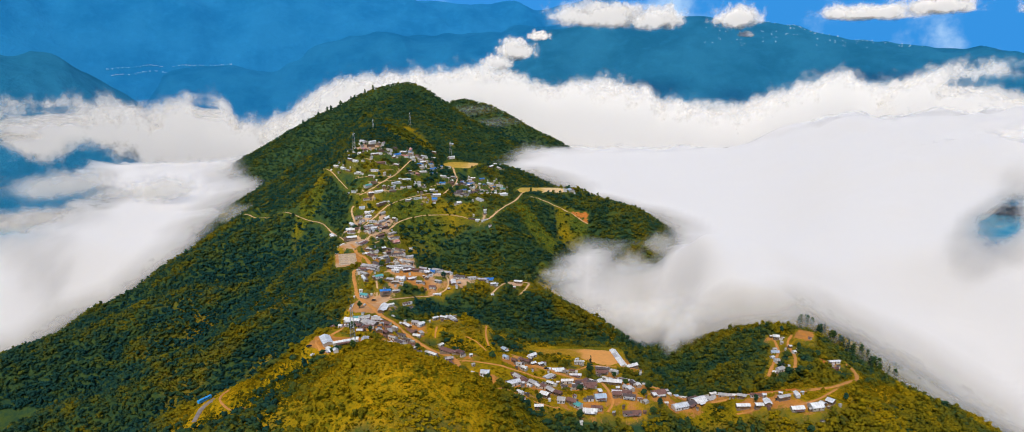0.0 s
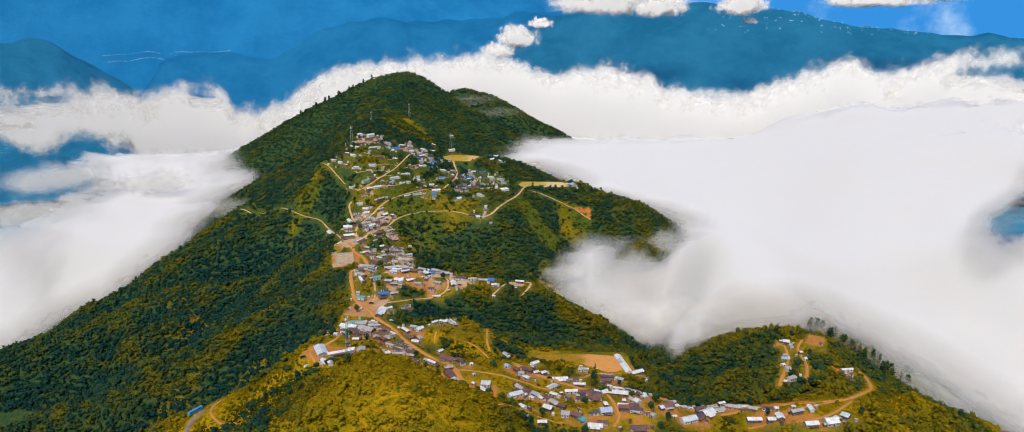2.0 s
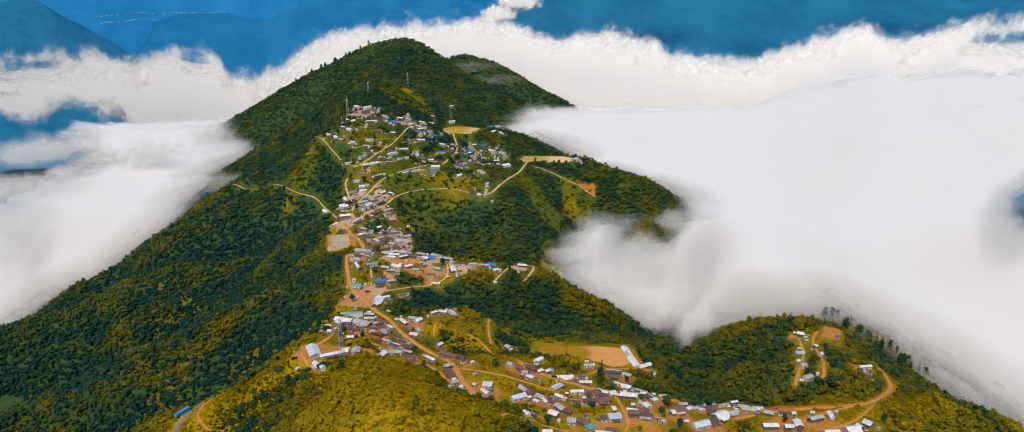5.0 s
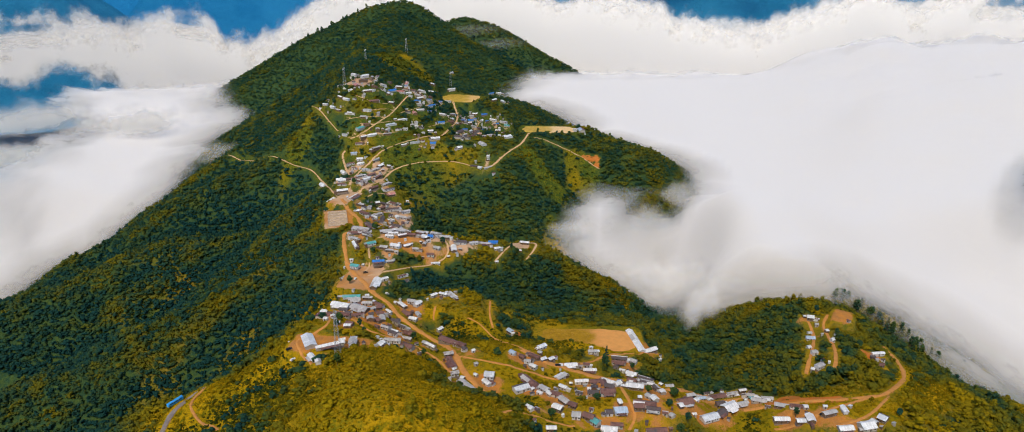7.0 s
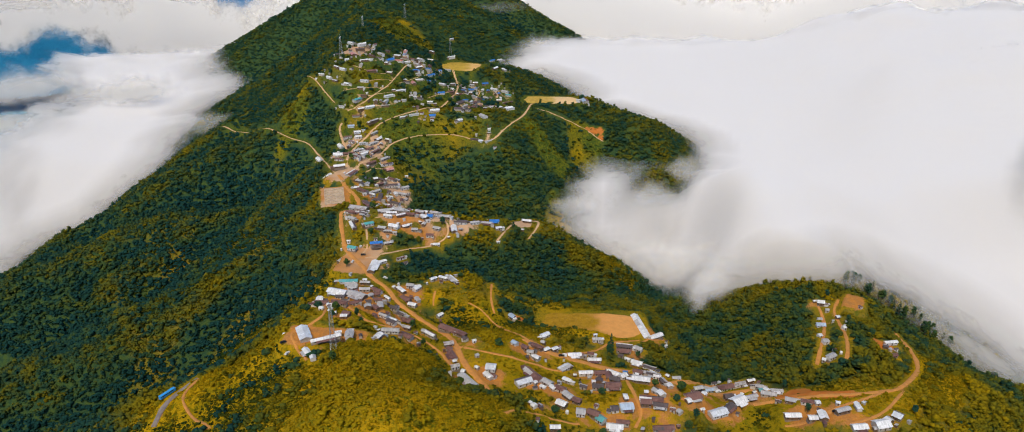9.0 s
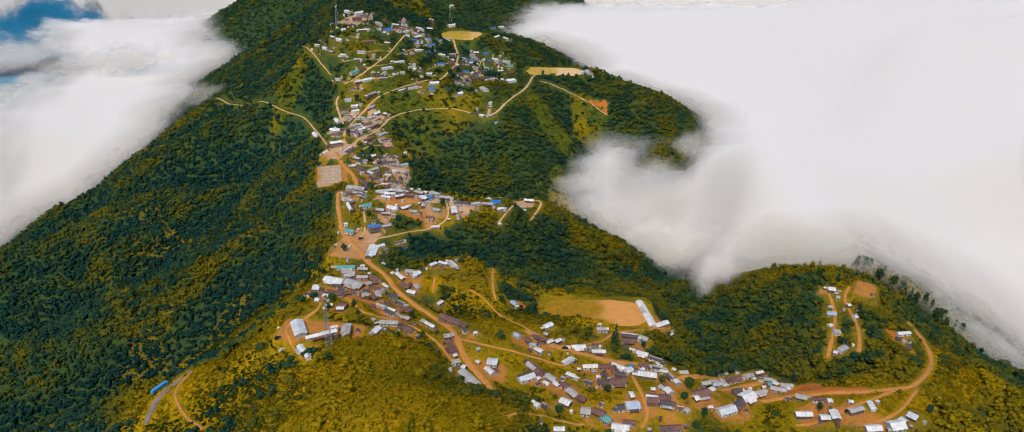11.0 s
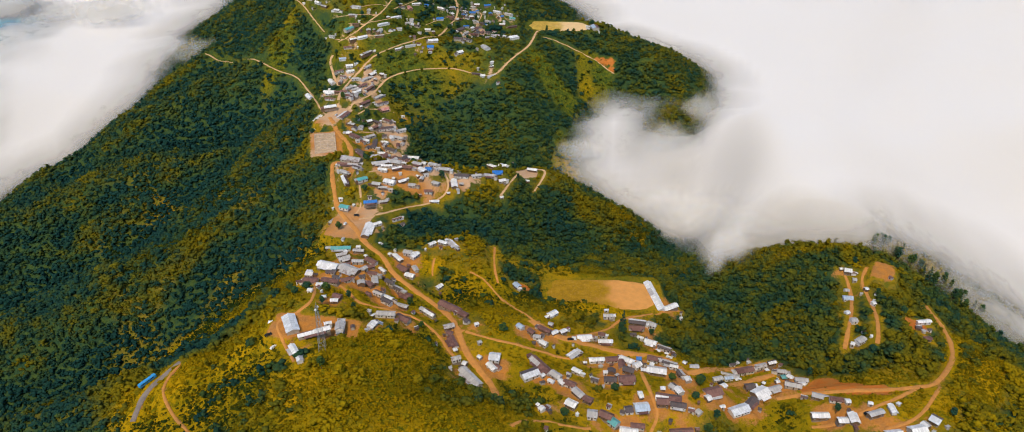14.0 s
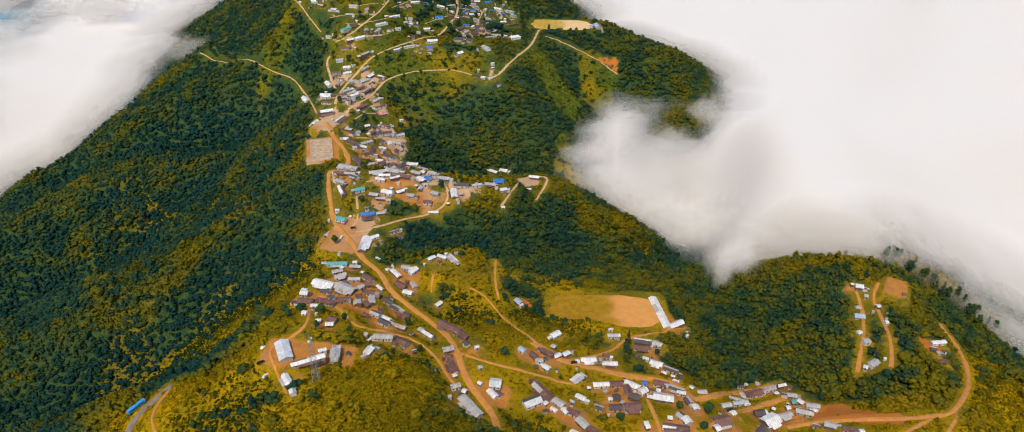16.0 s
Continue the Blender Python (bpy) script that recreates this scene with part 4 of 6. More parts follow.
for cx, cy, ra, rb in [(222, 598, 36, 16), (210, 650, 42, 46), (268, 655, 22, 40), (160, 680, 45, 45), (388, 620, 38, 70), (390, 690, 60, 60), (-420, 540, 110, 95), (-330, 470, 60, 60), (-520, 700, 120, 60), (-60, 960, 60, 70), (-20, 1020, 60, 45), (-55, 1032, 55, 30), (-5, 1078, 26, 22), (5, 1052, 34, 28), (-75, 1103, 30, 11), (-250, 1090, 18, 40), (245, 735, 50, 32), (305, 740, 30, 24), (205, 1115, 55, 62)]:
    d = np.hypot((MX - cx) / ra, (MY - cy) / rb) + 0.8 * fbm(MX, MY, 30, 3, 57)
    DENSE = np.maximum(DENSE, 1 - smooth(d, 0.7, 1.1))
OPEN = OPEN * (1 - DENSE)
# close-cropped pasture, free of trees and scrub
PASTURE = np.zeros_like(GZ)
for cx, cy, ra, rb, turn in [(35, 1098, 48, 16, -56), (93, 1128, 46, 23, 83), (-92, 1101, 22, 13, 20), (-119, 1226, 20, 13, 0), (28, 1014, 18, 10, 0)]:
    c, s = math.cos(radians(turn)), math.sin(radians(turn))
    d = np.hypot(((MX - cx) * c + (MY - cy) * s) / ra, (-(MX - cx) * s + (MY - cy) * c) / rb) + 1.1 * fbm(MX, MY, 26, 4, 22)
    PASTURE = np.maximum(PASTURE, 1 - smooth(d, 0.7, 1.2))
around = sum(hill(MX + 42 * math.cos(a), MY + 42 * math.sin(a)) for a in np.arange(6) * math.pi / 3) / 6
# relief shade of the gullies, put into the leaf colour as a darker tone
HOLLOW_SHADE = smooth(around - RAW + 8 * fbm(MX, MY, 50, 3, 34), 0.5, 8.0)
HOLLOW_SHADE = HOLLOW_SHADE * (1 - 0.75 * smooth(MX, -150, -90) * smooth(MY, 860, 930) * (1 - smooth(MY, 1130, 1220)))
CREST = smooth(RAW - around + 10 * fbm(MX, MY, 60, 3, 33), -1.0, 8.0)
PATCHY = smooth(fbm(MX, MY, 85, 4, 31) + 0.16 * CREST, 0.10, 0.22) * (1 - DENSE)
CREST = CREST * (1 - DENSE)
# fewer yellow patches on the summit, to paint in distance haze
PATCHY = PATCHY * (1 - 0.8 * smooth(MY, 1400, 1500))
GRASS = np.clip(np.maximum(np.maximum(OPEN, 0.45 * PATCHY), 0.75 * smooth(BUILT, 0.02, 0.3)), 0, 1)
LUSH = np.clip(0.05 + 0.55 * smooth(MY, 690, 830) + 0.38 * smooth(MY, 960, 1060) + (0.7 + 1.5 * smooth(MY, 690, 830)) * fbm(MX, MY, 40, 3, 39), 0, 0.95) * (1 - 0.22 * PASTURE) + 0.25 * PASTURE
# yellow also fades from the summit crowns for painted distance haze
CREST = CREST * (1 - 0.7 * smooth(MY, 760, 1000)) * (1 - 0.9 * smooth(-MX, 270, 350) * (1 - smooth(MY, 860, 960))) * (1 - 0.9 * smooth(MY, 1350, 1480)) + 0.18 * smooth(MX, -200, -40) * (1 - smooth(MY, 760, 900))
# where haze is painted on the ground: low down and far out
VALLEY_HAZE = smooth(-GZ, -130, -40)
VALLEY_HAZE = np.maximum(VALLEY_HAZE, smooth(np.hypot(MX, MY), 2200, 2600))


def sheet(name, X, Y, Z, material, layers, keep=None, flat=False):
    """A mesh over a grid of places, with named numbers at its points."""
    rows, cols = X.shape
    ids = np.arange(rows * cols).reshape(rows, cols)
    quads = np.stack([ids[:-1, :-1], ids[:-1, 1:], ids[1:, 1:], ids[1:, :-1]], -1).reshape(-1, 4)
    if keep is not None:
        quads = quads[keep.ravel()[quads].any(1)]
    used, inv = np.unique(quads, return_inverse=True)
    quads = inv.reshape(-1, 4)
    me = bpy.data.meshes.new(name)
    me.vertices.add(len(used))
    me.vertices.foreach_set("co", np.stack([X.ravel()[used], Y.ravel()[used], Z.ravel()[used]], -1).astype(np.float32).ravel())
    fill(me, quads, 4, not flat)
    for key, grid in layers.items():
        me.attributes.new(key, "FLOAT", "POINT").data.foreach_set("value", grid.ravel()[used].astype(np.float32))
    me.materials.append(material)
    return new(name, me)


def fill(me, faces, corners, smooth_faces):
    me.loops.add(faces.size)
    me.loops.foreach_set("vertex_index", faces.ravel().astype(np.int32))
    me.polygons.add(len(faces))
    me.polygons.foreach_set("loop_start", np.arange(0, faces.size, corners, dtype=np.int32))
    me.polygons.foreach_set("use_smooth", np.full(len(faces), smooth_faces))
    me.update(calc_edges=True)


tagged(sheet("ground", MX, MY, GZ, M_GROUND, {"dirt": DIRT, "red": RED, "grass": GRASS, "lush": LUSH, "valley": VALLEY_HAZE}), "steep green hillside with grassy clearings and bare earth", "hillside", kind="structure")

# ---- distant ranges ----
DEG = math.pi / 180


def distant_range(label, r0, depth, crest, material, seed):
    """A far range: crest as azimuth in degrees and height."""
    az = np.linspace(crest[0][0], crest[-1][0], 260)
    top = np.interp(az, [c[0] for c in crest], [c[1] for c in crest])
    k = np.linspace(0, 1, 40)
    A, K = np.meshgrid(az * DEG, k)
    T = np.tile(top, (40, 1))
    R = r0 - depth + depth * 1.25 * K
    x, y = R * np.sin(A), R * np.cos(A)
    fall = np.where(K < 0.8, smooth(K, -0.1, 0.85), 1 - 0.5 * smooth(K, 0.85, 1.05))
    spurs = 1 - 2 * abs(fbm(A * 3000 + 0.25 * R, R * 0.35, 420, 4, seed))
    z = 40 + (T - 40) * fall * (0.72 + 0.28 * spurs) + 30 * fbm(x, y, 160, 3, seed + 5)
    tagged(sheet("backdrop", x, y, z, material, {}), label, "mountains", kind="structure")
    return A / DEG, x, y, z


hazy = distant_range("distant forested mountain slope blue with haze", 4750, 900, [(-62, 900), (-50, 960), (-34, 930), (-20, 900), (-8, 880), (4, 850), (14, 700), (22, 300), (26, 40)], M_FAR_HAZED[2], 2)
distant_range("far blue wooded mountainside behind the clouds", 4350, 900, [(-30, 60), (-24, 455), (-18, 520), (-10, 610), (-4, 680), (2, 735), (8, 700), (14, 400), (18, 60)], M_FAR_HAZED[1], 9)
dark_ridge = distant_range("dark blue forested ridge behind the clouds", 4050, 1100, [(-7, 60), (-3, 420), (2, 610), (7, 690), (12, 705), (17, 665), (20, 655), (24, 596), (29, 560), (34, 545), (42, 560), (50, 540), (60, 400)], M_FAR_HAZED[0], 14)
distant_range("dark blue hills beside a wide valley", 3700, 900, [(-62, 600), (-52, 640), (-42, 620), (-36, 590), (-32, 560), (-29, 470), (-25, 250), (-20, 60)], M_FAR_HAZED[0], 23)


def far_settlement(land, az0, az1, z0, z1, number, seed, label):
    """Tiny pale houses scattered over a far slope."""
    A, x, y, z = land
    r = np.random.default_rng(seed)
    front = np.zeros(A.shape, bool)
    front[:34] = True
    ids = np.nonzero(((A > az0) & (A < az1) & (z > z0) & (z < z1) & front).ravel())[0]
    bm = bmesh.new()
    for i in r.choice(ids, number):
        w, d, h = r.uniform(3, 7), r.uniform(2.5, 4.5), r.uniform(1.5, 3)
        m = Matrix.Translation((x.ravel()[i] + r.uniform(-14, 14), y.ravel()[i] + r.uniform(-6, 6), z.ravel()[i] + h * 0.4)) @ Matrix.Rotation(r.uniform(0, 3), 4, "Z") @ Matrix.Diagonal((w, d, h, 1))
        bmesh.ops.create_cube(bm, size=1, matrix=m)
    me = bpy.data.meshes.new("far_houses")
    bm.to_mesh(me)
    bm.free()
    me.materials.append(M_FARHOUSE)
    tagged(new("far_houses", me), label, "houses", kind="stuff")


# plaster tinted blue and glowing weakly, for the haze in front of it
M_FARHOUSE = hazed_far_material("far_plaster_hazed", (0.20, 0.34, 0.50), (0.45, 0.52, 0.60))
far_settlement(dark_ridge, 14, 31, 540, 760, 110, 3, "pale houses strung along a distant ridge")
far_settlement(hazy, -28, -20, 400, 460, 130, 5, "pale specks of a far valley town")
far_settlement(hazy, -12, 0, 400, 560, 40, 6, "pale specks of far hillside houses")


# ---- clouds ----
def cloud_sea():
    az = np.linspace(-52, 52, 200) * DEG
    rr = np.concatenate([np.linspace(520, 1500, 88), np.linspace(1514, 2600, 72)])
    A, R = np.meshgrid(az, rr)
    x, y = R * np.sin(A), R * np.cos(A)
    h = hill(x, y)
    west = 1 - smooth(x, -250, 0)
    contact_w = np.interp(y, [900, 1020, 1100, 1180, 1280, 1500, 1900], [84, 138, 192, 248, 280, 286, 330])
    contact_e = np.interp(y, [820, 900, 960, 1040, 1100, 1300, 1800], [190, 226, 254, 284, 290, 305, 330]) + 62 * np.exp(-((x - 205) ** 2 + (y - 810) ** 2) / 55 ** 2) + 24 * np.exp(-((x - 190) ** 2 + (y - 798) ** 2) / 38 ** 2)
    behind = smooth(x + 2.0 * (y - 740), 295, 375) * smooth(x, 170, 250) * (1 - smooth(y, 860, 1120))
    contact_e = contact_e + behind * np.maximum(310 - 0.5 * np.maximum(x - 300, 0) + 0.3 * np.clip(y - 740, 0, 200) - contact_e, 0)
    spur = smooth(x, 90, 200) * smooth(y, 930, 1010)
    contact_e = contact_e + spur * np.maximum(286 - contact_e, 0)
    contact = west * contact_w + (1 - west) * contact_e
    bank = np.interp(A / DEG, [-56, -34, -23.6, -17.5, -12, -2.2, 2.3, 10.6, 15.8, 20, 24, 30, 36, 56],
                     [385, 385, 390, 360, 420, 470, 475, 430, 385, 425, 455, 455, 455, 455])
    rise = np.maximum(smooth(250 - h, 0, 430), smooth(R, 1850, 2120) * smooth(380 - h, 0, 60))
    puff = billow(x, y, 240, 4, 41)
    top = 18 + contact + (bank - contact) * rise + (puff - 0.42) * (20 + 70 * rise) + 16 * fbm(x, y, 90, 3, 47)
    top = top - 60 * smooth(R, 1850, 2080) + smooth(R, 1650, 2050) * 30 * (billow(x, y, 190, 4, 45) - 0.5)
    gz = ground_height(x, y)
    rim = 1 - smooth(R + 260 * fbm(x, y, 420, 4, 53), 1700, 2040)
    hole = np.zeros_like(x)
    for cx, cy, ra, rb, turn, gap in [(-905, 1390, 250, 95, 123, 0.78), (-1150, 1720, 170, 60, -10, 0.78), (700, 1040, 90, 36, 42, 0.6), (1040, 1650, 190, 90, 0, 0.6), (-650, 1900, 70, 40, 0, 0.78)]:
        c, s = math.cos(radians(turn)), math.sin(radians(turn))
        d = np.hypot(((x - cx) * c + (y - cy) * s) / ra, (-(x - cx) * s + (y - cy) * c) / rb) + 1.6 * fbm(x, y, 110, 4, 61)
        hole = np.maximum(hole, gap * (1 - smooth(d, 0.10, 1.9)))
    open_air = rim * (1 - hole)
    whole = tagged(new("cloud_bank"), "bank of white cloud lying round the hill", "cloud", kind="stuff")
    for depth, dd, cover in ((0, -0.40, 0.30), (6, -0.25, 0.40), (12, -0.10, 0.50), (19, 0.05, 0.60), (27, 0.15, 0.70), (36, 0.3, 0.8), (46, 0.5, 0.92), (58, 0.8, 1.0)):
        z = top - depth + 6 * fbm(x, y, 60, 2, 70 + depth)
        above = smooth(z - gz, -4, 22)
        d = open_air * (0.9 + dd) + 0.35 * open_air - 0.25
        deep = smooth(top - gz, 14, 62) * smooth(open_air, 0.42, 0.96) * (1 - 0.16 * smooth(R, 1700, 2050))
        keep = (z + 14 > gz) & (open_air > 0.03) & ((depth < 15) | (deep < 0.995))
        ob = sheet("vapour", x, y, z, M_CLOUD, {"thin": smooth(hole, 0.0, 0.2), "vapour": d + 1.3 * deep, "veil": (cover + (1 - cover) * deep) * above * smooth(open_air, 0.02, 0.5) * (1 if depth < 8 else 1 - smooth(hole, 0.02, 0.32)) * (1 if depth < 15 else 1 - smooth(deep, 0.75, 0.98))}, keep)
        ob.parent = whole


cloud_sea()


def vapour_slice(whole, x, y, z, body, cover):
    """One upright slice of cloud: body runs from below 0 outside to 1 and more in its heart."""
    ob = sheet("vapour", x, y, z, M_CREST, {"thin": np.zeros_like(x), "vapour": 0.5 + 0.8 * np.clip(body, -1.5, 2.0), "veil": smooth(body, -0.9, 0.5) * cover}, body > -1.0)
    ob.parent = whole


def cloud_rim():
    """The ragged heaped crest of the bank, as slices of vapour one behind another."""
    az = np.linspace(-42, 42, 320) * DEG
    whole = tagged(new("cloud_crest"), "heaped white crest of the cloud bank fraying into the air", "cloud", kind="stuff")
    heaps = np.interp(az / DEG, [-46, -34, -30.7, -28, -25.7, -23.2, -21, -20, -18.4, -16.6, -13.8, -12, -4.7, -2.2, 0.3, 2.3, 4.3, 10.1, 10.6, 13.4, 15.8, 18.5, 21.1, 23.7, 24.9, 26.1, 28.1, 30, 36, 46],
                      [450, 455, 450, 438, 425, 458, 442, 388, 373, 398, 474, 500, 516, 524, 500, 466, 476, 472, 444, 430, 405, 452, 480, 528, 492, 484, 520, 545, 552, 550])
    for i, r in enumerate((2070, 2105, 2140, 2180, 2220, 2260, 2310, 2360)):
        A, K = np.meshgrid(az, np.linspace(0, 1, 46))
        foot = np.tile(np.interp(az / DEG, [-30, -27, -19], [-135, -150, -330]), (46, 1))
        U = foot + K * (110 - foot)
        z = np.tile(heaps, (46, 1)) + U - 14
        w = A * 2150
        lump = 44 * (billow(w, 55.0 * i + 0 * A, 150, 4, 83) - 0.42) + 50 * (billow(w, z + 37 * i, 66, 4, 84) - 0.42) + 34 * fbm(w, z, 42, 4, 85 + i)
        body = (lump - U) / 55
        for a0, u0, wa, wu, depth in ((-32.3, -26, 2.6, 12, 1.7), (-34.5, -62, 2.2, 14, 1.7), (-22.0, -22, 0.8, 13, 1.7), (31.5, -48, 2.4, 26, 1.2), (34.5, -70, 2.0, 50, 1.6)):
            body = body - depth * np.exp(-((A / DEG - a0 + 2.0 * fbm(w, z, 50, 3, 95)) / wa) ** 2 - ((U - u0) / wu) ** 2)
        body = np.minimum(body, (U - foot) / 45 - 1.0 + 2.6 * fbm(w, z, 120, 4, 97))
        vapour_slice(whole, r * np.sin(A), r * np.cos(A), z, body, 0.85)


cloud_rim()


def puff(x, y, z, long, tall, deep, seed, cover, label, flat=0.6, group="", heaped=1.0):
    """A loose puff of cloud: upright slices with frayed edges and a flatter base."""
    whole = tagged(new("cloud"), label, "cloud", group=group)
    whole.matrix_world = pose(x, y, z, 0, 0, -math.degrees(math.atan2(x, y)))
    u, w = np.meshgrid(np.linspace(-1.5, 1.5, 40), np.linspace(-1.3, 1.5, 24))
    for i, k in enumerate((-1.0, -0.5, 0.0, 0.5, 1.0)):
        lump = 1.1 * (billow(u * long + 90 * seed, w * tall + 31 * i, 0.55 * long, 4, seed) - 0.4) + 0.9 * fbm(u * long, w * tall, 0.35 * long, 4, seed + i)
        body = (1 - 0.25 * k * k - np.hypot(u, np.where(w < 0, w / flat, w))) * 1.2 + heaped * lump - 0.35 * (1 - heaped)
        body = np.minimum(body, 3.0 * (1.45 - abs(u)) - 1.0)
        vapour_slice(whole, u * long, np.full_like(u, k * deep), w * tall, body, cover)


def at_bearing(deg, r):
    return r * math.sin(deg * DEG), r * math.cos(deg * DEG)


for i, (b, r, z, lg, tl) in enumerate([(6.6, 3300, 668, 210, 70), (10.4, 3280, 655, 110, 62), (16.0, 3250, 660, 95, 56), (24.5, 3500, 680, 190, 40), (28.5, 3520, 705, 150, 44), (35.5, 3600, 700, 130, 36),
                                       (0.3, 2600, 546, 62, 44), (-1.2, 2560, 505, 50, 34), (2.0, 2650, 596, 36, 20), (16.8, 3300, 600, 30, 14)]):
    puff(*at_bearing(b, r), z, lg, tl, 26, i + 3, 0.75, "small white cloud drifting before the far ridge", 0.5, "drifting clouds")


for i, (x, y, z, lg, tl, dp, cover) in enumerate([(176, 772, 292, 9, 34, 5, 0.45), (196, 786, 296, 12, 24, 5, 0.35), (186, 776, 300, 24, 20, 8, 0.35), (152, 905, 262, 42, 26, 10, 0.5), (215, 800, 306, 34, 16, 8, 0.4), (188, 840, 290, 45, 30, 12, 0.5),
                                                   (66, 985, 292, 34, 16, 8, 0.45), (165, 985, 306, 30, 24, 8, 0.5), (214, 1050, 318, 26, 20, 8, 0.45),
                                                   (-470, 1225, 322, 46, 20, 10, 0.4), (-625, 1640, 306, 50, 26, 14, 0.5), (-600, 1520, 284, 60, 22, 12, 0.5),
                                                   (-110, 1990, 412, 90, 20, 14, 0.10), (-40, 1930, 386, 80, 20, 12, 0.12), (40, 1720, 336, 50, 34, 14, 0.5)]):
    puff(x, y, z, lg, tl, dp, i + 31, 0.2 * cover, "torn wisp of cloud brushing the wooded slope", 0.9, "cloud wisps", 0.45)


for i, (b, r, z, lg, tl, cover) in enumerate([(-31.5, 1560, 345, 90, 30, 0.30), (-28.0, 1600, 300, 80, 26, 0.34), (-33.5, 1540, 290, 110, 26, 0.36), (-25.5, 1560, 322, 70, 30, 0.3), (-30.0, 1480, 262, 90, 26, 0.4),
                                               (30.6, 1500, 400, 70, 30, 0.22), (34.5, 1500, 440, 60, 24, 0.25)]):
    puff(*at_bearing(b, r), z, lg, tl, 30, i + 61, cover, "thin veil of cloud drifting over the valley", 0.8, "cloud veils", 0.6)


def sky_backdrop():
    az, up = np.meshgrid(np.linspace(-75, 75, 60) * DEG, np.linspace(-200, 2600, 24))
    m = bpy.data.materials.new("open_sky")
    m.use_nodes = True
    nt = m.node_tree
    nt.nodes.remove(nt.nodes["Principled BSDF"])
    e = nt.nodes.new("ShaderNodeEmission")
    veil = noise_of(nt, 0.0016, 6, 0.6)
    nt.links.new(mix(nt, span(nt, veil, 0.50, 0.72, 0, 0.8), (0.020, 0.22, 0.62), (0.40, 0.60, 0.86)), e.inputs["Color"])
    nt.links.new(e.outputs[0], nt.nodes["Material Output"].inputs["Surface"])
    tagged(sheet("sky_backdrop", 4920 * np.sin(az), 4920 * np.cos(az), up, m, {}), "bright blue sky with thin white cloud", "sky", kind="structure")


sky_backdrop()


# ---- helpers for parts ----
def part(name, bm, material, parent, label=""):
    me = bpy.data.meshes.new(name)
    bm.to_mesh(me)
    bm.free()
    me.materials.append(material)
    ob = new(name, me)
    ob.parent = parent
    if label:
        ob["label"] = label
    return ob


def box(bm, x, y, z, sx, sy, sz, turn=0.0):
    """A box by its centre and sizes."""
    m = Matrix.Translation((x, y, z)) @ Matrix.Rotation(turn, 4, "Z") @ Matrix.Diagonal((sx, sy, sz, 1))
    return bmesh.ops.create_cube(bm, size=1, matrix=m)["verts"]


def boxed(*args):
    bm = bmesh.new()
    box(bm, *args)
    return bm


def bar(bm, a, b, t):
    """A thin square bar from a to b."""
    a, b = Vector(a), Vector(b)
    d = b - a
    m = Matrix.Translation((a + b) / 2) @ d.to_track_quat("Z", "Y").to_matrix().to_4x4() @ Matrix.Diagonal((t, t, d.length, 1))
    bmesh.ops.create_cube(bm, size=1, matrix=m)


def prism(bm, section, length):
    """A section in y, z drawn out along x, centred."""
    ends = [[bm.verts.new((s * length / 2, y, z)) for y, z in section] for s in (-1, 1)]
    n = len(section)
    for i in range(n):
        bm.faces.new((ends[0][i], ends[0][(i + 1) % n], ends[1][(i + 1) % n], ends[1][i]))
    bm.faces.new(ends[0][::-1])
    bm.faces.new(ends[1])
    bmesh.ops.recalc_face_normals(bm, faces=bm.faces)


# ---- roads and pitches ----
def road_ribbon(kind, width, x, y):
    tx, ty = np.gradient(x), np.gradient(y)
    ln = np.maximum(np.hypot(tx, ty), 1e-6)
    nx, ny = -ty / ln, tx / ln
    across = np.array([-0.55, -0.5, -0.25, 0.0, 0.25, 0.5, 0.55])
    wob = 0.95 + 0.9 * fbm(x, y, 9, 3, 77)[:, None]
    X, Y = x[:, None] + nx[:, None] * across * width * wob, y[:, None] + ny[:, None] * across * width * wob
    Z = cells(GZ, X, Y) + np.array([-0.5, 0.16, 0.20, 0.28, 0.20, 0.16, -0.5])
    paved = kind == "paved_road"
    tagged(sheet(kind, X, Y, Z, M_ASPHALT if paved else M_CLAY if y.mean() < 735 else M_DIRT, {}), "winding grey paved mountain road" if paved else "narrow trodden earth path between the terraces" if kind == "footpath" else "rutted orange dirt road winding through the village" if y.mean() < 735 else "dusty pale dirt road winding up the ridge", "road", kind="structure")


for kind, width, x, y, _z in ROADS:
    road_ribbon(kind, width, x, y)


def pitch(px, py, turn, hl, hw, pz, bare):
    u, v = np.meshgrid(np.linspace(-1, 1, 40), np.linspace(-1, 1, 24))
    k = 1 - 0.17 * abs(u) ** 3 * abs(v) ** 3
    wob = 1 + 0.22 * fbm(u * 50 + px, v * 50, 20, 3, 9)
    c, s = math.cos(radians(turn)), math.sin(radians(turn))
    a, b = u * hl * k * wob, v * hw * k * wob
    X, Y = px + a * c - b * s, py + a * s + b * c
    Z = np.full_like(X, pz) + 0.25 + 0.10 * fbm(X, Y, 12, 2, 4) - 0.6 * smooth(np.maximum(abs(u), abs(v)), 0.97, 1.0)
    return sheet("playing_field", X, Y, Z, bare, {})


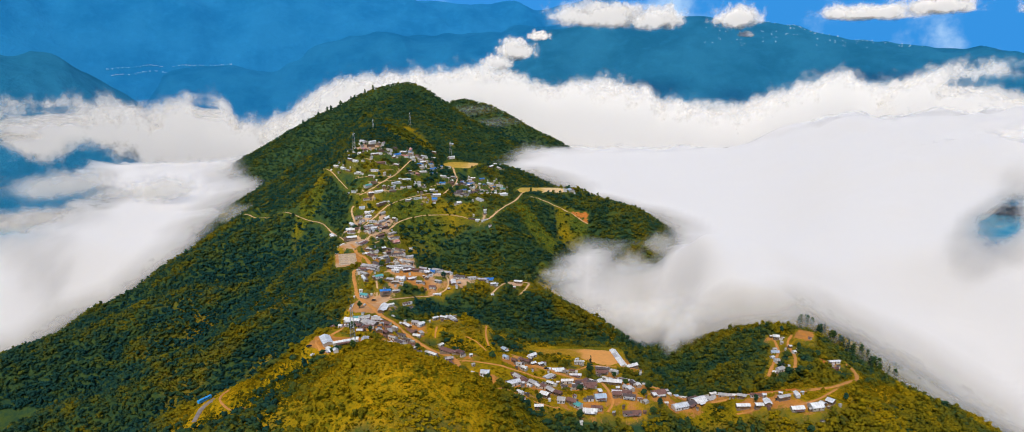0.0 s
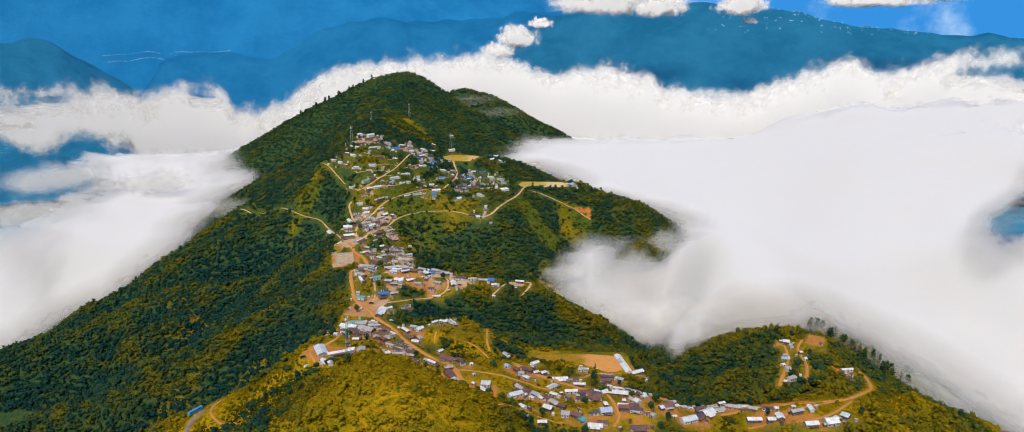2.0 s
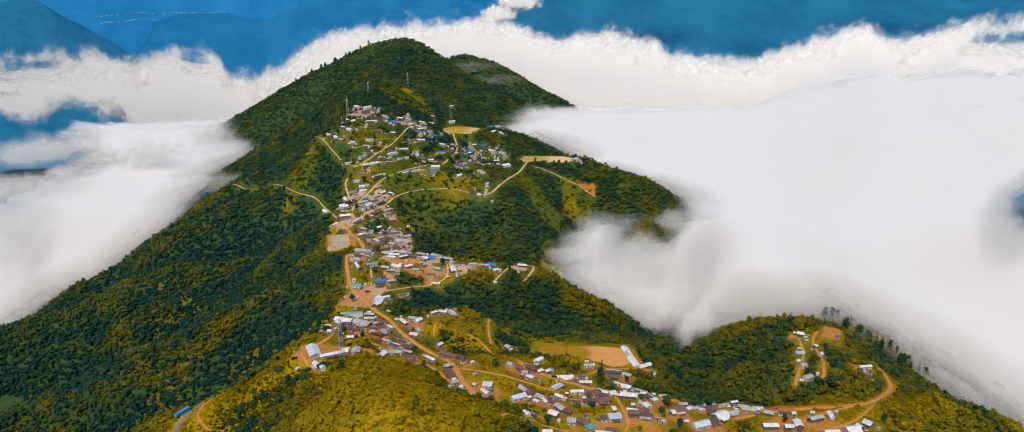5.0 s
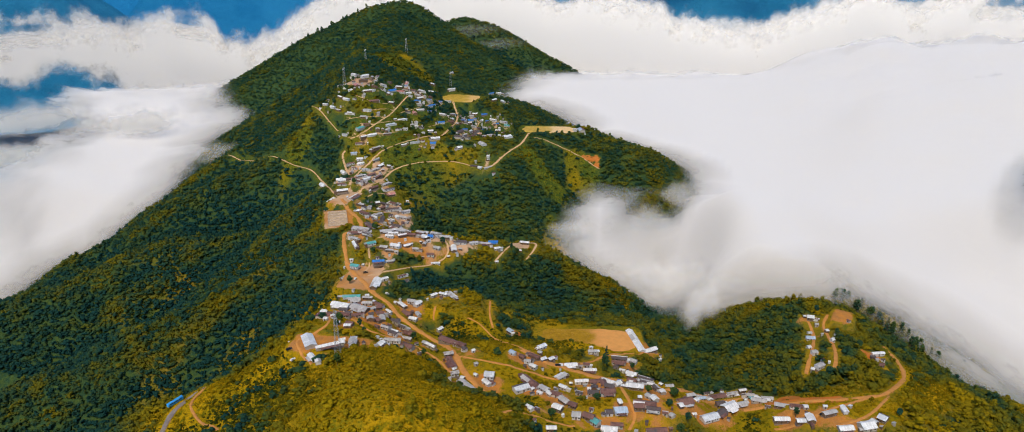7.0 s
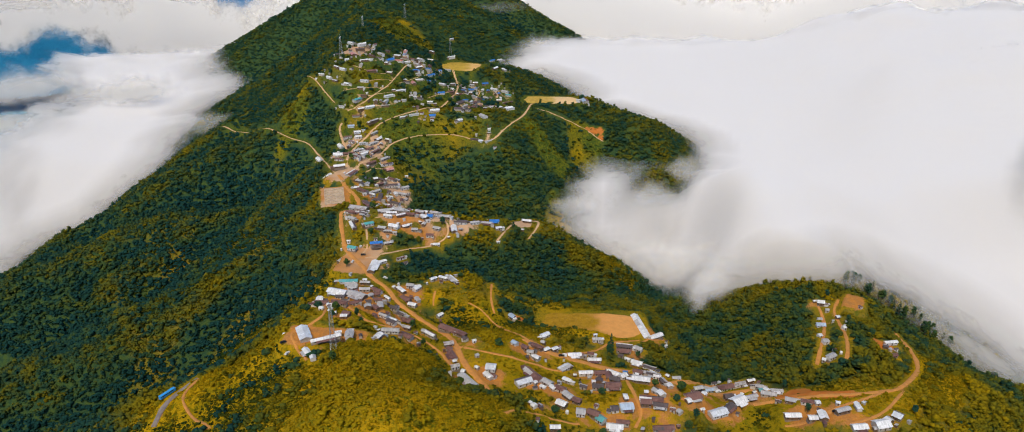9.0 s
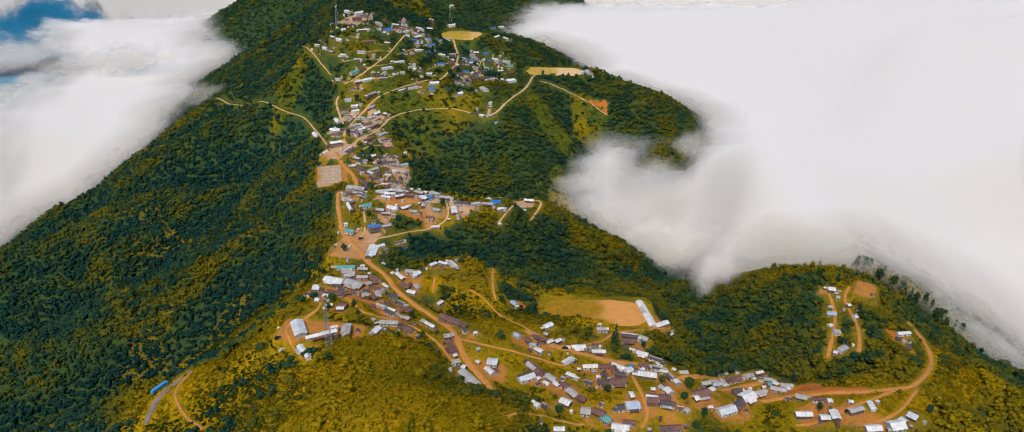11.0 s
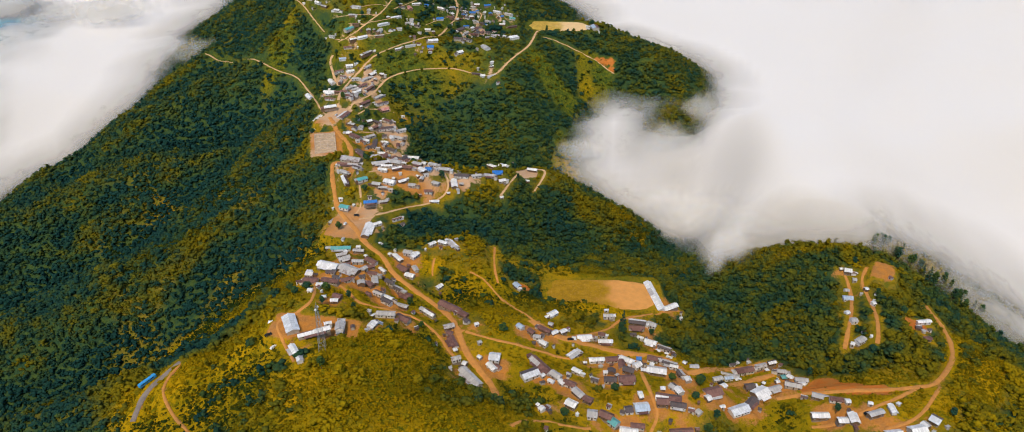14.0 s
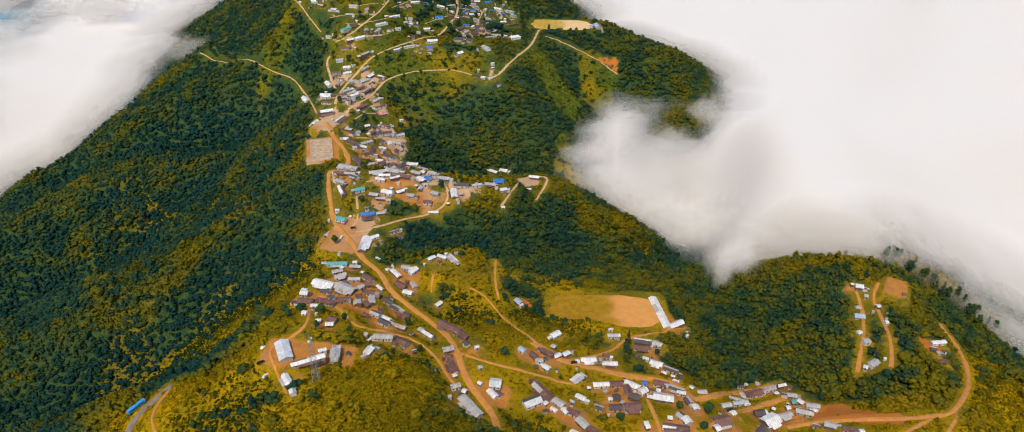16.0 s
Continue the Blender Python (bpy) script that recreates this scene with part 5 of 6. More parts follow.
def pitch_material(name, turn, earth_c, turf_c):
    m, nt, b = nodes_of(name, 0.95, 0.1)
    wide, fine, grain = noise_of(nt, 0.035, 3, 0.5), noise_of(nt, 0.22, 5, 0.65), noise_of(nt, 1.2, 3)
    tc = nt.nodes.new("ShaderNodeTexCoord")
    sep = nt.nodes.new("ShaderNodeSeparateXYZ")
    nt.links.new(tc.outputs["Object"], sep.inputs[0])
    side = calc(nt, "ADD", calc(nt, "MULTIPLY", calc(nt, "SUBTRACT", sep.outputs[0], turn), 0.035), calc(nt, "MULTIPLY", calc(nt, "SUBTRACT", wide, 0.5), 2.4))
    earth = mix(nt, span(nt, fine, 0.3, 0.7), earth_c, tuple(0.86 * v for v in earth_c))
    turf = mix(nt, span(nt, fine, 0.35, 0.65), turf_c, tuple(0.7 * v for v in turf_c))
    c = mix(nt, span(nt, calc(nt, "ADD", side, calc(nt, "MULTIPLY", fine, 0.6)), 0.0, 0.7), turf, earth)
    c = mix(nt, span(nt, grain, 0.5, 0.75, 0, 0.35), c, (0.62, 0.36, 0.16))
    nt.links.new(c, b.inputs["Base Color"])
    bump(nt, b, fine, 0.3, 0.4)
    return m


M_FIELD = [pitch_material("trodden_turf", 68.0, (0.70, 0.32, 0.09), (0.38, 0.21, 0.012)), pitch_material("pale_turf", 45.0, (0.80, 0.55, 0.28), (0.58, 0.38, 0.07)), pitch_material("yellow_turf", -85.0, (0.72, 0.44, 0.16), (0.55, 0.36, 0.05))]
for spec, mat in zip(PITCHES, M_FIELD):
    tagged(pitch(*spec, mat), "worn earth and grass playing field on a terrace", "playing field", kind="structure")


# ---- houses ----
ROOF_WORDS = {"white": "white tin roof", "grey": "weathered grey tin roof", "pale": "pale grey tin roof", "rust": "rusty brown tin roof", "dark": "dark stained tin roof", "blue": "bright blue tin roof",
              "pale_blue": "pale blue tin roof", "teal": "faded teal tin roof", "pink": "faded red tin roof"}


def house(x, y, turn, length, width, roof, z, seed):
    r = random.Random(seed)
    size = "long low" if length > 18 else "small" if length < 7 else "village"
    name = "shed" if length < 5.5 else "row_house" if (x, y) in IN_ROW else "house"
    h = tagged(new(name), f"{size} {name.replace('_', ' ')} with a {ROOF_WORDS[roof]} on its terrace", name.replace("_", " "), group="village houses")
    h.matrix_world = pose(x, y, z, 0, 0, turn)
    over = 0.55 if length > 6 else 0.3
    lw, ww = length - 2 * over, width - 2 * over
    wall_h = 2.2 if length < 5.5 else r.uniform(2.5, 3.3)
    rise = ww * r.uniform(0.16, 0.26)
    near = y < 1060
    if length > 5.5 and near:
        part("plinth", boxed(0, 0, -0.9, lw + 0.3, ww + 0.3, 2.4), M_PLINTH, h)
    bm = bmesh.new()
    foot = 0.3 if length > 5.5 and near else -1.2
    prism(bm, [(-ww / 2, foot), (ww / 2, foot), (ww / 2, wall_h), (0, wall_h + rise), (-ww / 2, wall_h)], lw)
    part("wall", bm, M_WALL, h)
    eave = wall_h - rise * over / (ww / 2)
    sheets = max(1, min(4, int(length // 7))) if y < 800 else max(1, min(3, int(length // 10)))
    for i in range(sheets):
        for side in (-1, 1):
            bm = bmesh.new()
            seg = length / sheets
            low, top = eave + r.uniform(-0.03, 0.05), wall_h + rise + 0.10 + r.uniform(-0.02, 0.02)
            prism(bm, [(side * width / 2, low + 0.02), (0, top), (0, top + 0.09), (side * width / 2, low + 0.11)], seg - 0.02)
            bmesh.ops.translate(bm, verts=bm.verts, vec=(-length / 2 + seg * (i + 0.5), 0, 0))
            kind = roof
            if r.random() < 0.16 and roof not in ("blue", "teal", "pink"):
                kind = r.choice(("grey", "rust", "white", "dark"))
            part("roof_sheet", bm, M_ROOF[kind], h, "" if kind == roof else ROOF_WORDS[kind])
    if length > 5.5 and near:
        bm = bmesh.new()
        prism(bm, [(-0.28, wall_h + rise + 0.08), (0.28, wall_h + rise + 0.08), (0, wall_h + rise + 0.27)], length)
        part("ridge_cap", bm, M_ROOF[roof], h)
    side = -1 if math.cos(radians(turn)) > 0 else 1
    if near:
        part("door", boxed(r.uniform(-0.1, 0.1) * lw, side * (ww / 2 + 0.03), 0.3 + 1.0, 0.95, 0.1, 2.0), M_DOOR, h)
    for i in range(0 if length < 5.5 else 1 if not near else 2 if lw < 12 else 4):
        u = (-0.36, 0.36, -0.2, 0.2)[i] * lw
        w = part("window", boxed(u, side * (ww / 2 + 0.02), 1.75, 1.0, 0.08, 0.95), M_PANE, h)
        if y < 760:
            part("window_frame", boxed(u, side * (ww / 2 + 0.03), 1.24, 1.15, 0.14, 0.08), M_WHITE, w)
    if length > 9 and y < 900 and r.random() < 0.45:
        bm = bmesh.new()
        prism(bm, [(side * ww / 2, wall_h - 0.25), (side * (ww / 2 + 2.4), wall_h - 0.75), (side * (ww / 2 + 2.4), wall_h - 0.67), (side * ww / 2, wall_h - 0.17)], lw * 0.7)
        part("porch_roof", bm, M_ROOF[r.choice(("grey", "rust", roof))], h)
        for u in (-0.33, 0.33):
            part("post", boxed(u * lw, side * (ww / 2 + 2.2), (wall_h - 0.75) / 2, 0.14, 0.14, wall_h - 0.75), M_DOOR, h)
    for end in (-1, 1):
        if length < 5.5 or y < 560 or r.random() < (0.78 if y < 800 or y > 1060 else 0.6):
            continue
        ln, wd, tall = r.uniform(1.8, 4.0), width * r.uniform(0.45, 0.95), wall_h * r.uniform(0.72, 0.95)
        shift, kind = r.uniform(-0.5, 0.5) * (width - wd), r.choice(("white", "grey", "grey", "rust", "dark", roof))
        u = end * (lw / 2 + ln / 2)
        bm = bmesh.new()
        box(bm, u, shift, (tall - 1.6) / 2, ln, wd - 0.4, tall + 1.4)
        part("annexe_wall", bm, M_WALL, h)
        bm = bmesh.new()
        prism(bm, [(-wd / 2, tall - 0.25), (wd / 2, tall + 0.02), (wd / 2, tall + 0.1), (-wd / 2, tall - 0.17)], ln + 0.5)
        bmesh.ops.translate(bm, verts=bm.verts, vec=(u + end * 0.32, shift, 0.0))
        part("annexe_roof", bm, M_ROOF[kind], h, "" if kind == roof else ROOF_WORDS[kind])
    return h


for i, spec in enumerate(PLOTS):
    house(*spec, i)
yard = random.Random(8)
SHEDS = []
for x, y, turn, length, width, roof, z in list(PLOTS):
    for _ in range(1 if length < 8 else 2):
        if length < 5.5 or yard.random() < 0.68:
            continue
        ln, wd = yard.uniform(2.6, 5.2), yard.uniform(2.2, 3.6)
        a, d = radians(turn + yard.choice((0, 180, 90, 270)) + yard.uniform(-25, 25)), 0.5 * length + yard.uniform(1.8, 4.5)
        sx, sy = x + math.cos(a) * d, y + math.sin(a) * d
        if any(math.hypot(sx - p[0], sy - p[1]) < 0.40 * p[3] + 0.5 * ln for p in PLOTS) or any(math.hypot(sx - p[0], sy - p[1]) < 4.5 for p in SHEDS):
            continue
        if any(np.min(np.hypot(q[2] - sx, q[3] - sy)) < q[1] / 2 + 1.6 for q in ROADS):
            continue
        if any(abs(sx - q[0]) < q[3] + 3 and abs(sy - q[1]) < q[4] + 3 for q in PITCHES):
            continue
        SHEDS.append((sx, sy))
        house(sx, sy, turn + yard.uniform(-8, 8), ln, wd, yard.choice(("white", "white", "grey", "grey", "rust", "dark")), float(cells(GZ, np.array([sx]), np.array([sy]))[0]), len(SHEDS) + 900)


# ---- outhouses ----
def outhouse(x, y, turn, wide, roof, z):
    h = tagged(new("outhouse"), f"tiny plank outhouse with a {ROOF_WORDS[roof]}", "outhouse", group="outhouses")
    h.matrix_world = pose(x, y, z, 0, 0, turn)
    bm = bmesh.new()
    prism(bm, [(-wide / 2, -0.6), (wide / 2, -0.6), (wide / 2, 1.9), (-wide / 2, 2.3)], wide * 1.2)
    part("wall", bm, M_WALL, h)
    bm = bmesh.new()
    prism(bm, [(-wide * 0.62, 2.36), (wide * 0.62, 1.86), (wide * 0.62, 1.95), (-wide * 0.62, 2.45)], wide * 1.5)
    part("roof_sheet", bm, M_ROOF[roof], h)


HUTS = []
tries = 0
while len(HUTS) < 170 and tries < 4000:
    tries += 1
    p = PLOTS[yard.randrange(len(PLOTS))]
    a, d = yard.uniform(0, 6.3), 0.5 * p[3] + yard.uniform(2.0, 9.0)
    x, y = p[0] + math.cos(a) * d, p[1] + math.sin(a) * d
    if any(math.hypot(x - q[0], y - q[1]) < 0.45 * q[3] + 1.6 for q in PLOTS) or any(math.hypot(x - q[0], y - q[1]) < 4.5 for q in SHEDS + HUTS):
        continue
    if any(np.min(np.hypot(q[2] - x, q[3] - y)) < q[1] / 2 + 1.6 for q in ROADS) or any(abs(x - q[0]) < q[3] + 2 and abs(y - q[1]) < q[4] + 2 for q in PITCHES):
        continue
    HUTS.append((x, y))
    outhouse(x, y, yard.uniform(0, 180), yard.uniform(1.2, 2.3), yard.choice(("white", "white", "grey", "grey", "rust", "dark", "dark")), float(cells(GZ, np.array([x]), np.array([y]))[0]))


# ---- unfinished building on the plaza ----
def foundation(x, y, turn, long, wide):
    z = float(cells(GZ, np.array([x]), np.array([y]))[0])
    f = tagged(new("building_foundation"), "unfinished pale concrete building foundation with low walls on bare earth", "foundation")
    f.matrix_world = pose(x, y, z, 0, 0, turn)
    part("slab", boxed(0, 0, 0.05, long, wide, 0.6), M_SLAB, f, "dusty pale concrete slab")
    for i in range(6):
        part("low_wall", boxed(-long / 2 + long * i / 5 * 0.99 + 0.15, 0, 0.8, 0.35, wide * (1 if i in (0, 5) else 0.8), 0.9), M_BLOCK, f)
    for v in (-0.5, -0.1, 0.22, 0.5):
        part("low_wall", boxed(0, v * (wide - 0.4), 0.77, long - 0.5, 0.35, 0.84), M_BLOCK, f)


M_SLAB = plain("dusty_concrete", (0.62, 0.46, 0.30), 0.95, 0.0, 0.45, 0.25)
M_BLOCK = plain("concrete_block", (0.66, 0.52, 0.40), 0.9, 0.0, 0.35, 0.5)
foundation(-202, 886, 104, 44, 21)


# ---- masts ----
def lattice_mast(x, y, height, foot, label):
    z = float(cells(GZ, np.array([x]), np.array([y]))[0])
    mast = tagged(new("lattice_mast"), label, "mast")
    mast.location = (x, y, z - 0.2)
    head = foot * 0.28
    n = max(5, int(height / (4 if y < 900 else 6)))
    ring = []
    for i in range(n + 1):
        k = i / n
        w = foot * (1 - k) + head * k
        ring.append([(sx * w / 2, sy * w / 2, k * height) for sx, sy in ((-1, -1), (1, -1), (1, 1), (-1, 1))])
    for c in range(4):
        bm = bmesh.new()
        bar(bm, ring[0][c], ring[-1][c], 0.14)
        part("leg", bm, M_STEEL, mast)
    for i in range(n):
        for c in range(4):
            for a, b in ((ring[i + 1][c], ring[i + 1][(c + 1) % 4]), (ring[i][c], ring[i + 1][(c + 1) % 4]), (ring[i + 1][c], ring[i][(c + 1) % 4])):
                bm = bmesh.new()
                bar(bm, a, b, 0.065)
                part("brace", bm, M_STEEL, mast)
    for k, turn in ((0.97, 0.6), (0.9, 2.7), (0.93, 4.4)):
        bm = bmesh.new()
        bmesh.ops.create_cone(bm, cap_ends=True, segments=14, radius1=0.75, radius2=0.6, depth=0.5, matrix=Matrix.Translation((math.cos(turn) * head, math.sin(turn) * head, k * height)) @ Matrix.Rotation(turn, 4, "Z") @ Matrix.Rotation(math.pi / 2, 4, "Y"))
        part("dish", bm, M_WHITE, mast, "white round aerial dish")
    bm = bmesh.new()
    bar(bm, (0, 0, height), (0, 0, height + 3), 0.12)
    part("spike", bm, M_STEEL, mast)


lattice_mast(-120.4, 531.4, 32, 3.8, "tall grey steel lattice mast on the scrubby knoll")
lattice_mast(-252.6, 1196.2, 31, 5.0, "tall grey lattice mast beside the upper village")
lattice_mast(-243.6, 1319.8, 21, 3.2, "slim steel mast on the grassy hump")
lattice_mast(-118.5, 1439.8, 28, 4.0, "steel lattice mast behind the upper field")
lattice_mast(-202.6, 1498.2, 26, 4.0, "grey lattice mast on the wooded slope")


# ---- vehicles ----
def vehicle(x, y, turn, length, paint, label, name, tall):
    z = float(cells(GZ, np.array([x]), np.array([y]))[0]) + 0.3
    v = tagged(new(name), label, name)
    v.matrix_world = pose(x, y, z, 0, 0, turn)
    w = 2.5 if length > 8 else 1.75
    bm = bmesh.new()
    if length > 8:
        box(bm, 0, 0, 0.6 + (tall - 0.6) / 2, length, w, tall - 0.6)
    else:
        prism(bm, [(-w / 2, 0.45), (w / 2, 0.45), (w / 2, 0.95), (-w / 2, 0.95)], length)
        box(bm, -0.1 * length, 0, 0.95 + (tall - 0.95) / 2, length * 0.58, w * 0.86, tall - 0.95)
    bmesh.ops.bevel(bm, geom=bm.edges, offset=0.12, segments=2, affect="EDGES")
    part("body", bm, paint, v)
    for s in (-1, 1):
        part("window_band", boxed(-0.05 * length, s * w * (0.5 if length > 8 else 0.435), tall * 0.74, length * (0.82 if length > 8 else 0.5), 0.05, tall * 0.2), M_GLASS, v, "dark tinted side glass")
    part("windscreen", boxed(length / 2 if length > 8 else length * 0.19, 0, tall * 0.74, 0.06, w * 0.8, tall * 0.24), M_GLASS, v, "dark windscreen")
    if length > 8:
        part("roof_panel", boxed(0, 0, tall + 0.03, length * 0.9, w * 0.55, 0.1), paint, v)
    for u in (-0.32, 0.32):
        for s in (-1, 1):
            bm = bmesh.new()
            rad = 0.5 if length > 8 else 0.34
            bmesh.ops.create_cone(bm, cap_ends=True, segments=16, radius1=rad, radius2=rad, depth=0.26, matrix=Matrix.Translation((u * length, s * (w / 2 - 0.1), rad)) @ Matrix.Rotation(math.pi / 2, 4, "X"))
            wheel = part("wheel", bm, M_BLACK, v)
            bm = bmesh.new()
            bmesh.ops.create_cone(bm, cap_ends=True, segments=12, radius1=rad * 0.5, radius2=rad * 0.4, depth=0.05, matrix=Matrix.Translation((u * length, s * (w / 2 + 0.05), rad)) @ Matrix.Rotation(math.pi / 2, 4, "X"))
            part("rim", bm, M_STEEL, wheel)


vehicle(-256, 573, 62, 13.0, M_BUS, "long bright blue bus on the paved road", "bus", 3.1)
for i, (x, y, t, white) in enumerate([(-162, 559, 40, 0), (-158, 553, 60, 1), (128, 570, 20, 0), (146, 588, 15, 1), (171, 584, 60, 0), (174, 590, 70, 1), (-120, 716, -30, 1), (6, 530, 30, 1), (-154, 742, 80, 1), (-147, 756, 10, 0), (100, 603, -25, 1), (30, 607, 10, 0), (-203, 946, 80, 1), (205, 530, 20, 0)]):
    vehicle(x, y, t, 4.6, M_WHITE if white else M_BLACK, "parked white car on bare earth" if white else "parked black car on bare earth", "car", 1.55)


# ---- trees ----
nrng = np.random.default_rng(11)


TUFT_V = np.array([(1, 0, 0), (-1, 0, 0), (0, 1, 0), (0, -1, 0), (0, 0, 1), (0, 0, -1)], float)
TUFT_F = np.array([(0, 2, 4), (2, 1, 4), (1, 3, 4), (3, 0, 4), (2, 0, 5), (1, 2, 5), (3, 1, 5), (0, 3, 5)])


def clump(lumps, wide, height, pointed=0.0):
    """An uneven crown of leafy lumps, about 1 across."""
    vs, fs, at = [], [], 0
    for i in range(lumps):
        k = (i + 0.3) / lumps
        a = i * 2.4 + nrng.uniform(-0.5, 0.5)
        d = wide * math.sqrt(1 - k) * nrng.uniform(0.55, 1.0) * (1 - 0.5 * pointed * k)
        size = nrng.uniform(0.20, 0.33) * (1 - 0.35 * pointed * k)
        q = Matrix.Rotation(nrng.uniform(0, 6.3), 3, "X") @ Matrix.Rotation(nrng.uniform(0, 6.3), 3, "Z")
        v = (TUFT_V * (1 + nrng.uniform(-0.45, 0.45, (len(TUFT_V), 1)))) @ np.array(q) * (size, size, size * 0.75)
        vs.append(v + (math.cos(a) * d, math.sin(a) * d, height * (0.25 + 0.55 * math.sqrt(k))))
        fs.append(TUFT_F + at)
        at += len(TUFT_V)
    return np.vstack(vs), np.vstack(fs)


def scatter(name, places, sizes, talls, shapes, material, label, category, sink):
    """Many crowns as one mesh."""
    pick = nrng.integers(0, len(shapes), len(places))
    verts, faces, tints, at = [], [], [], 0
    own = nrng.uniform(0, 1, len(places))
    # tint raised to paint in summit haze and the sunlit eastern side
    own = own + 0.3 * smooth(places[:, 1], 1330, 1480) + 0.5 * smooth(places[:, 0], -260, -60) * (1 - smooth(places[:, 1], 1100, 1250))
    for s, (v, f) in enumerate(shapes):
        ids = np.nonzero(pick == s)[0]
        if not len(ids):
            continue
        turn = nrng.uniform(0, 6.3, len(ids))
        c, q = np.cos(turn)[:, None], np.sin(turn)[:, None]
        x = (v[:, 0] * c - v[:, 1] * q) * sizes[ids, None] + places[ids, 0:1]
        y = (v[:, 0] * q + v[:, 1] * c) * sizes[ids, None] + places[ids, 1:2]
        z = v[:, 2] * talls[ids, None] + places[ids, 2:3] - sink
        verts.append(np.stack([x, y, z], -1).reshape(-1, 3))
        faces.append((f[None] + (at + np.arange(len(ids)) * len(v))[:, None, None]).reshape(-1, 3))
        tints.append(np.repeat(own[ids], len(v)))
        at += len(ids) * len(v)
    verts, faces = np.vstack(verts), np.vstack(faces)
    me = bpy.data.meshes.new(name)
    me.vertices.add(len(verts))
    me.vertices.foreach_set("co", verts.astype(np.float32).ravel())
    fill(me, faces, 3, True)
    me.attributes.new("tint", "FLOAT", "POINT").data.foreach_set("value", np.concatenate(tints).astype(np.float32))
    # dry crests count up, painted gully shade counts down
    me.attributes.new("dry_shade", "FLOAT", "POINT").data.foreach_set("value", cells(CREST - HOLLOW_SHADE * (1 - 0.7 * smooth(MX, -150, 0) * (1 - smooth(MY, 780, 900))), verts[:, 0], verts[:, 1]).astype(np.float32))
    me.materials.append(material)
    tagged(new(name, me), label, category, kind="stuff")


def jitter(x0, x1, y0, y1, step):
    x, y = np.meshgrid(np.arange(x0, x1, step), np.arange(y0, y1, step))
    x, y = x.ravel() + nrng.uniform(-0.48, 0.48, x.size) * step, y.ravel() + nrng.uniform(-0.48, 0.48, y.size) * step
    return x, y


FULL = [clump(7, 0.50, 0.62) for _ in range(12)] + [clump(6, 0.24, 1.4, 0.8) for _ in range(3)]
PLAIN = [clump(5, 0.48, 0.62) for _ in range(8)] + [clump(4, 0.22, 1.3, 0.8) for _ in range(2)]
SPARSE = [clump(3, 0.42, 0.7) for _ in range(8)]
BUSH = [clump(3, 0.36, 0.6) for _ in range(8)]


def forest(name, x0, x1, y0, y1, step, shapes, lo, hi, label):
    x, y = jitter(x0, x1, y0, y1, step)
    z = cells(GZ, x, y)
    chance = np.clip(1.05 - 1.0 * cells(OPEN, x, y) - 0.2 * cells(PATCHY, x, y), 0.05, 1) * (1 - smooth(cells(BUILT, x, y), 0.0, 0.12)) * (1 - smooth(cells(DIRT, x, y), 0.0, 0.25))
    bushy = 0.5 * smooth(vnoise(x / 19, y / 19, 25), 0.5, 0.7) * (1 - smooth(np.hypot((x + 75) / 130, (y - 470) / 85), 0.8, 1.1))
    chance = np.maximum(chance, bushy * (1 - smooth(cells(BUILT, x, y), 0.0, 0.3)))
    grove = smooth(vnoise(x / 34, y / 34, 15), 0.60, 0.72) * smooth(y, 760, 860) * (1 - smooth(y, 1270, 1330)) * 0.75 * (1 - 0.9 * cells(PASTURE, x, y))
    chance = np.maximum(chance, grove * (1 - smooth(cells(BUILT, x, y), 0.0, 0.3)) * (1 - smooth(cells(DIRT, x, y), 0.0, 0.3)))
    keep = (nrng.uniform(0, 1, x.size) < chance) & (z > (165 if y0 < 1400 else 250))
    x, y, z = x[keep], y[keep], z[keep]
    size = (lo + (hi - lo) * nrng.uniform(0, 1, x.size) ** 1.4) * (1 + 0.6 * fbm(x, y, 60, 2, 91))
    scatter(name, np.stack([x, y, z], -1), size, size * nrng.uniform(0.55, 0.95, x.size), shapes, M_TREES, label, "forest", 0.3)


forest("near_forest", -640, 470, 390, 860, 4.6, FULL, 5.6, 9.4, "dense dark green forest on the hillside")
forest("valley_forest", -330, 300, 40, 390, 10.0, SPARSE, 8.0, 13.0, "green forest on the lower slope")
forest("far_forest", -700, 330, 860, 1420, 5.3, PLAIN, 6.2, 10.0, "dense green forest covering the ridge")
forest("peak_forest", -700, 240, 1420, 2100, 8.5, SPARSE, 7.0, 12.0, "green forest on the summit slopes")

x, y = jitter(-480, 420, 345, 900, 2.8)
z = cells(GZ, x, y)
chance = np.clip(0.12 + 0.95 * cells(OPEN, x, y) * smooth(660 - y, 0, 60) * (1 - 0.55 * smooth(x, -40, 20)) + 0.8 * cells(PATCHY, x, y) + 0.8 * cells(OPEN, x, y) * vnoise(x / 20, y / 20, 6), 0, 0.92) * (1 - smooth(cells(BUILT, x, y), 0.0, 0.2) * 0.5) * (1 - smooth(cells(BUILT, x, y), 0.7, 0.95)) * (1 - smooth(cells(DIRT, x, y), 0.0, 0.3))
keep = (nrng.uniform(0, 1, x.size) < chance) & (z > 150)
x, y, z = x[keep], y[keep], z[keep]
size = 1.4 + 3.2 * nrng.uniform(0, 1, x.size) ** 1.6
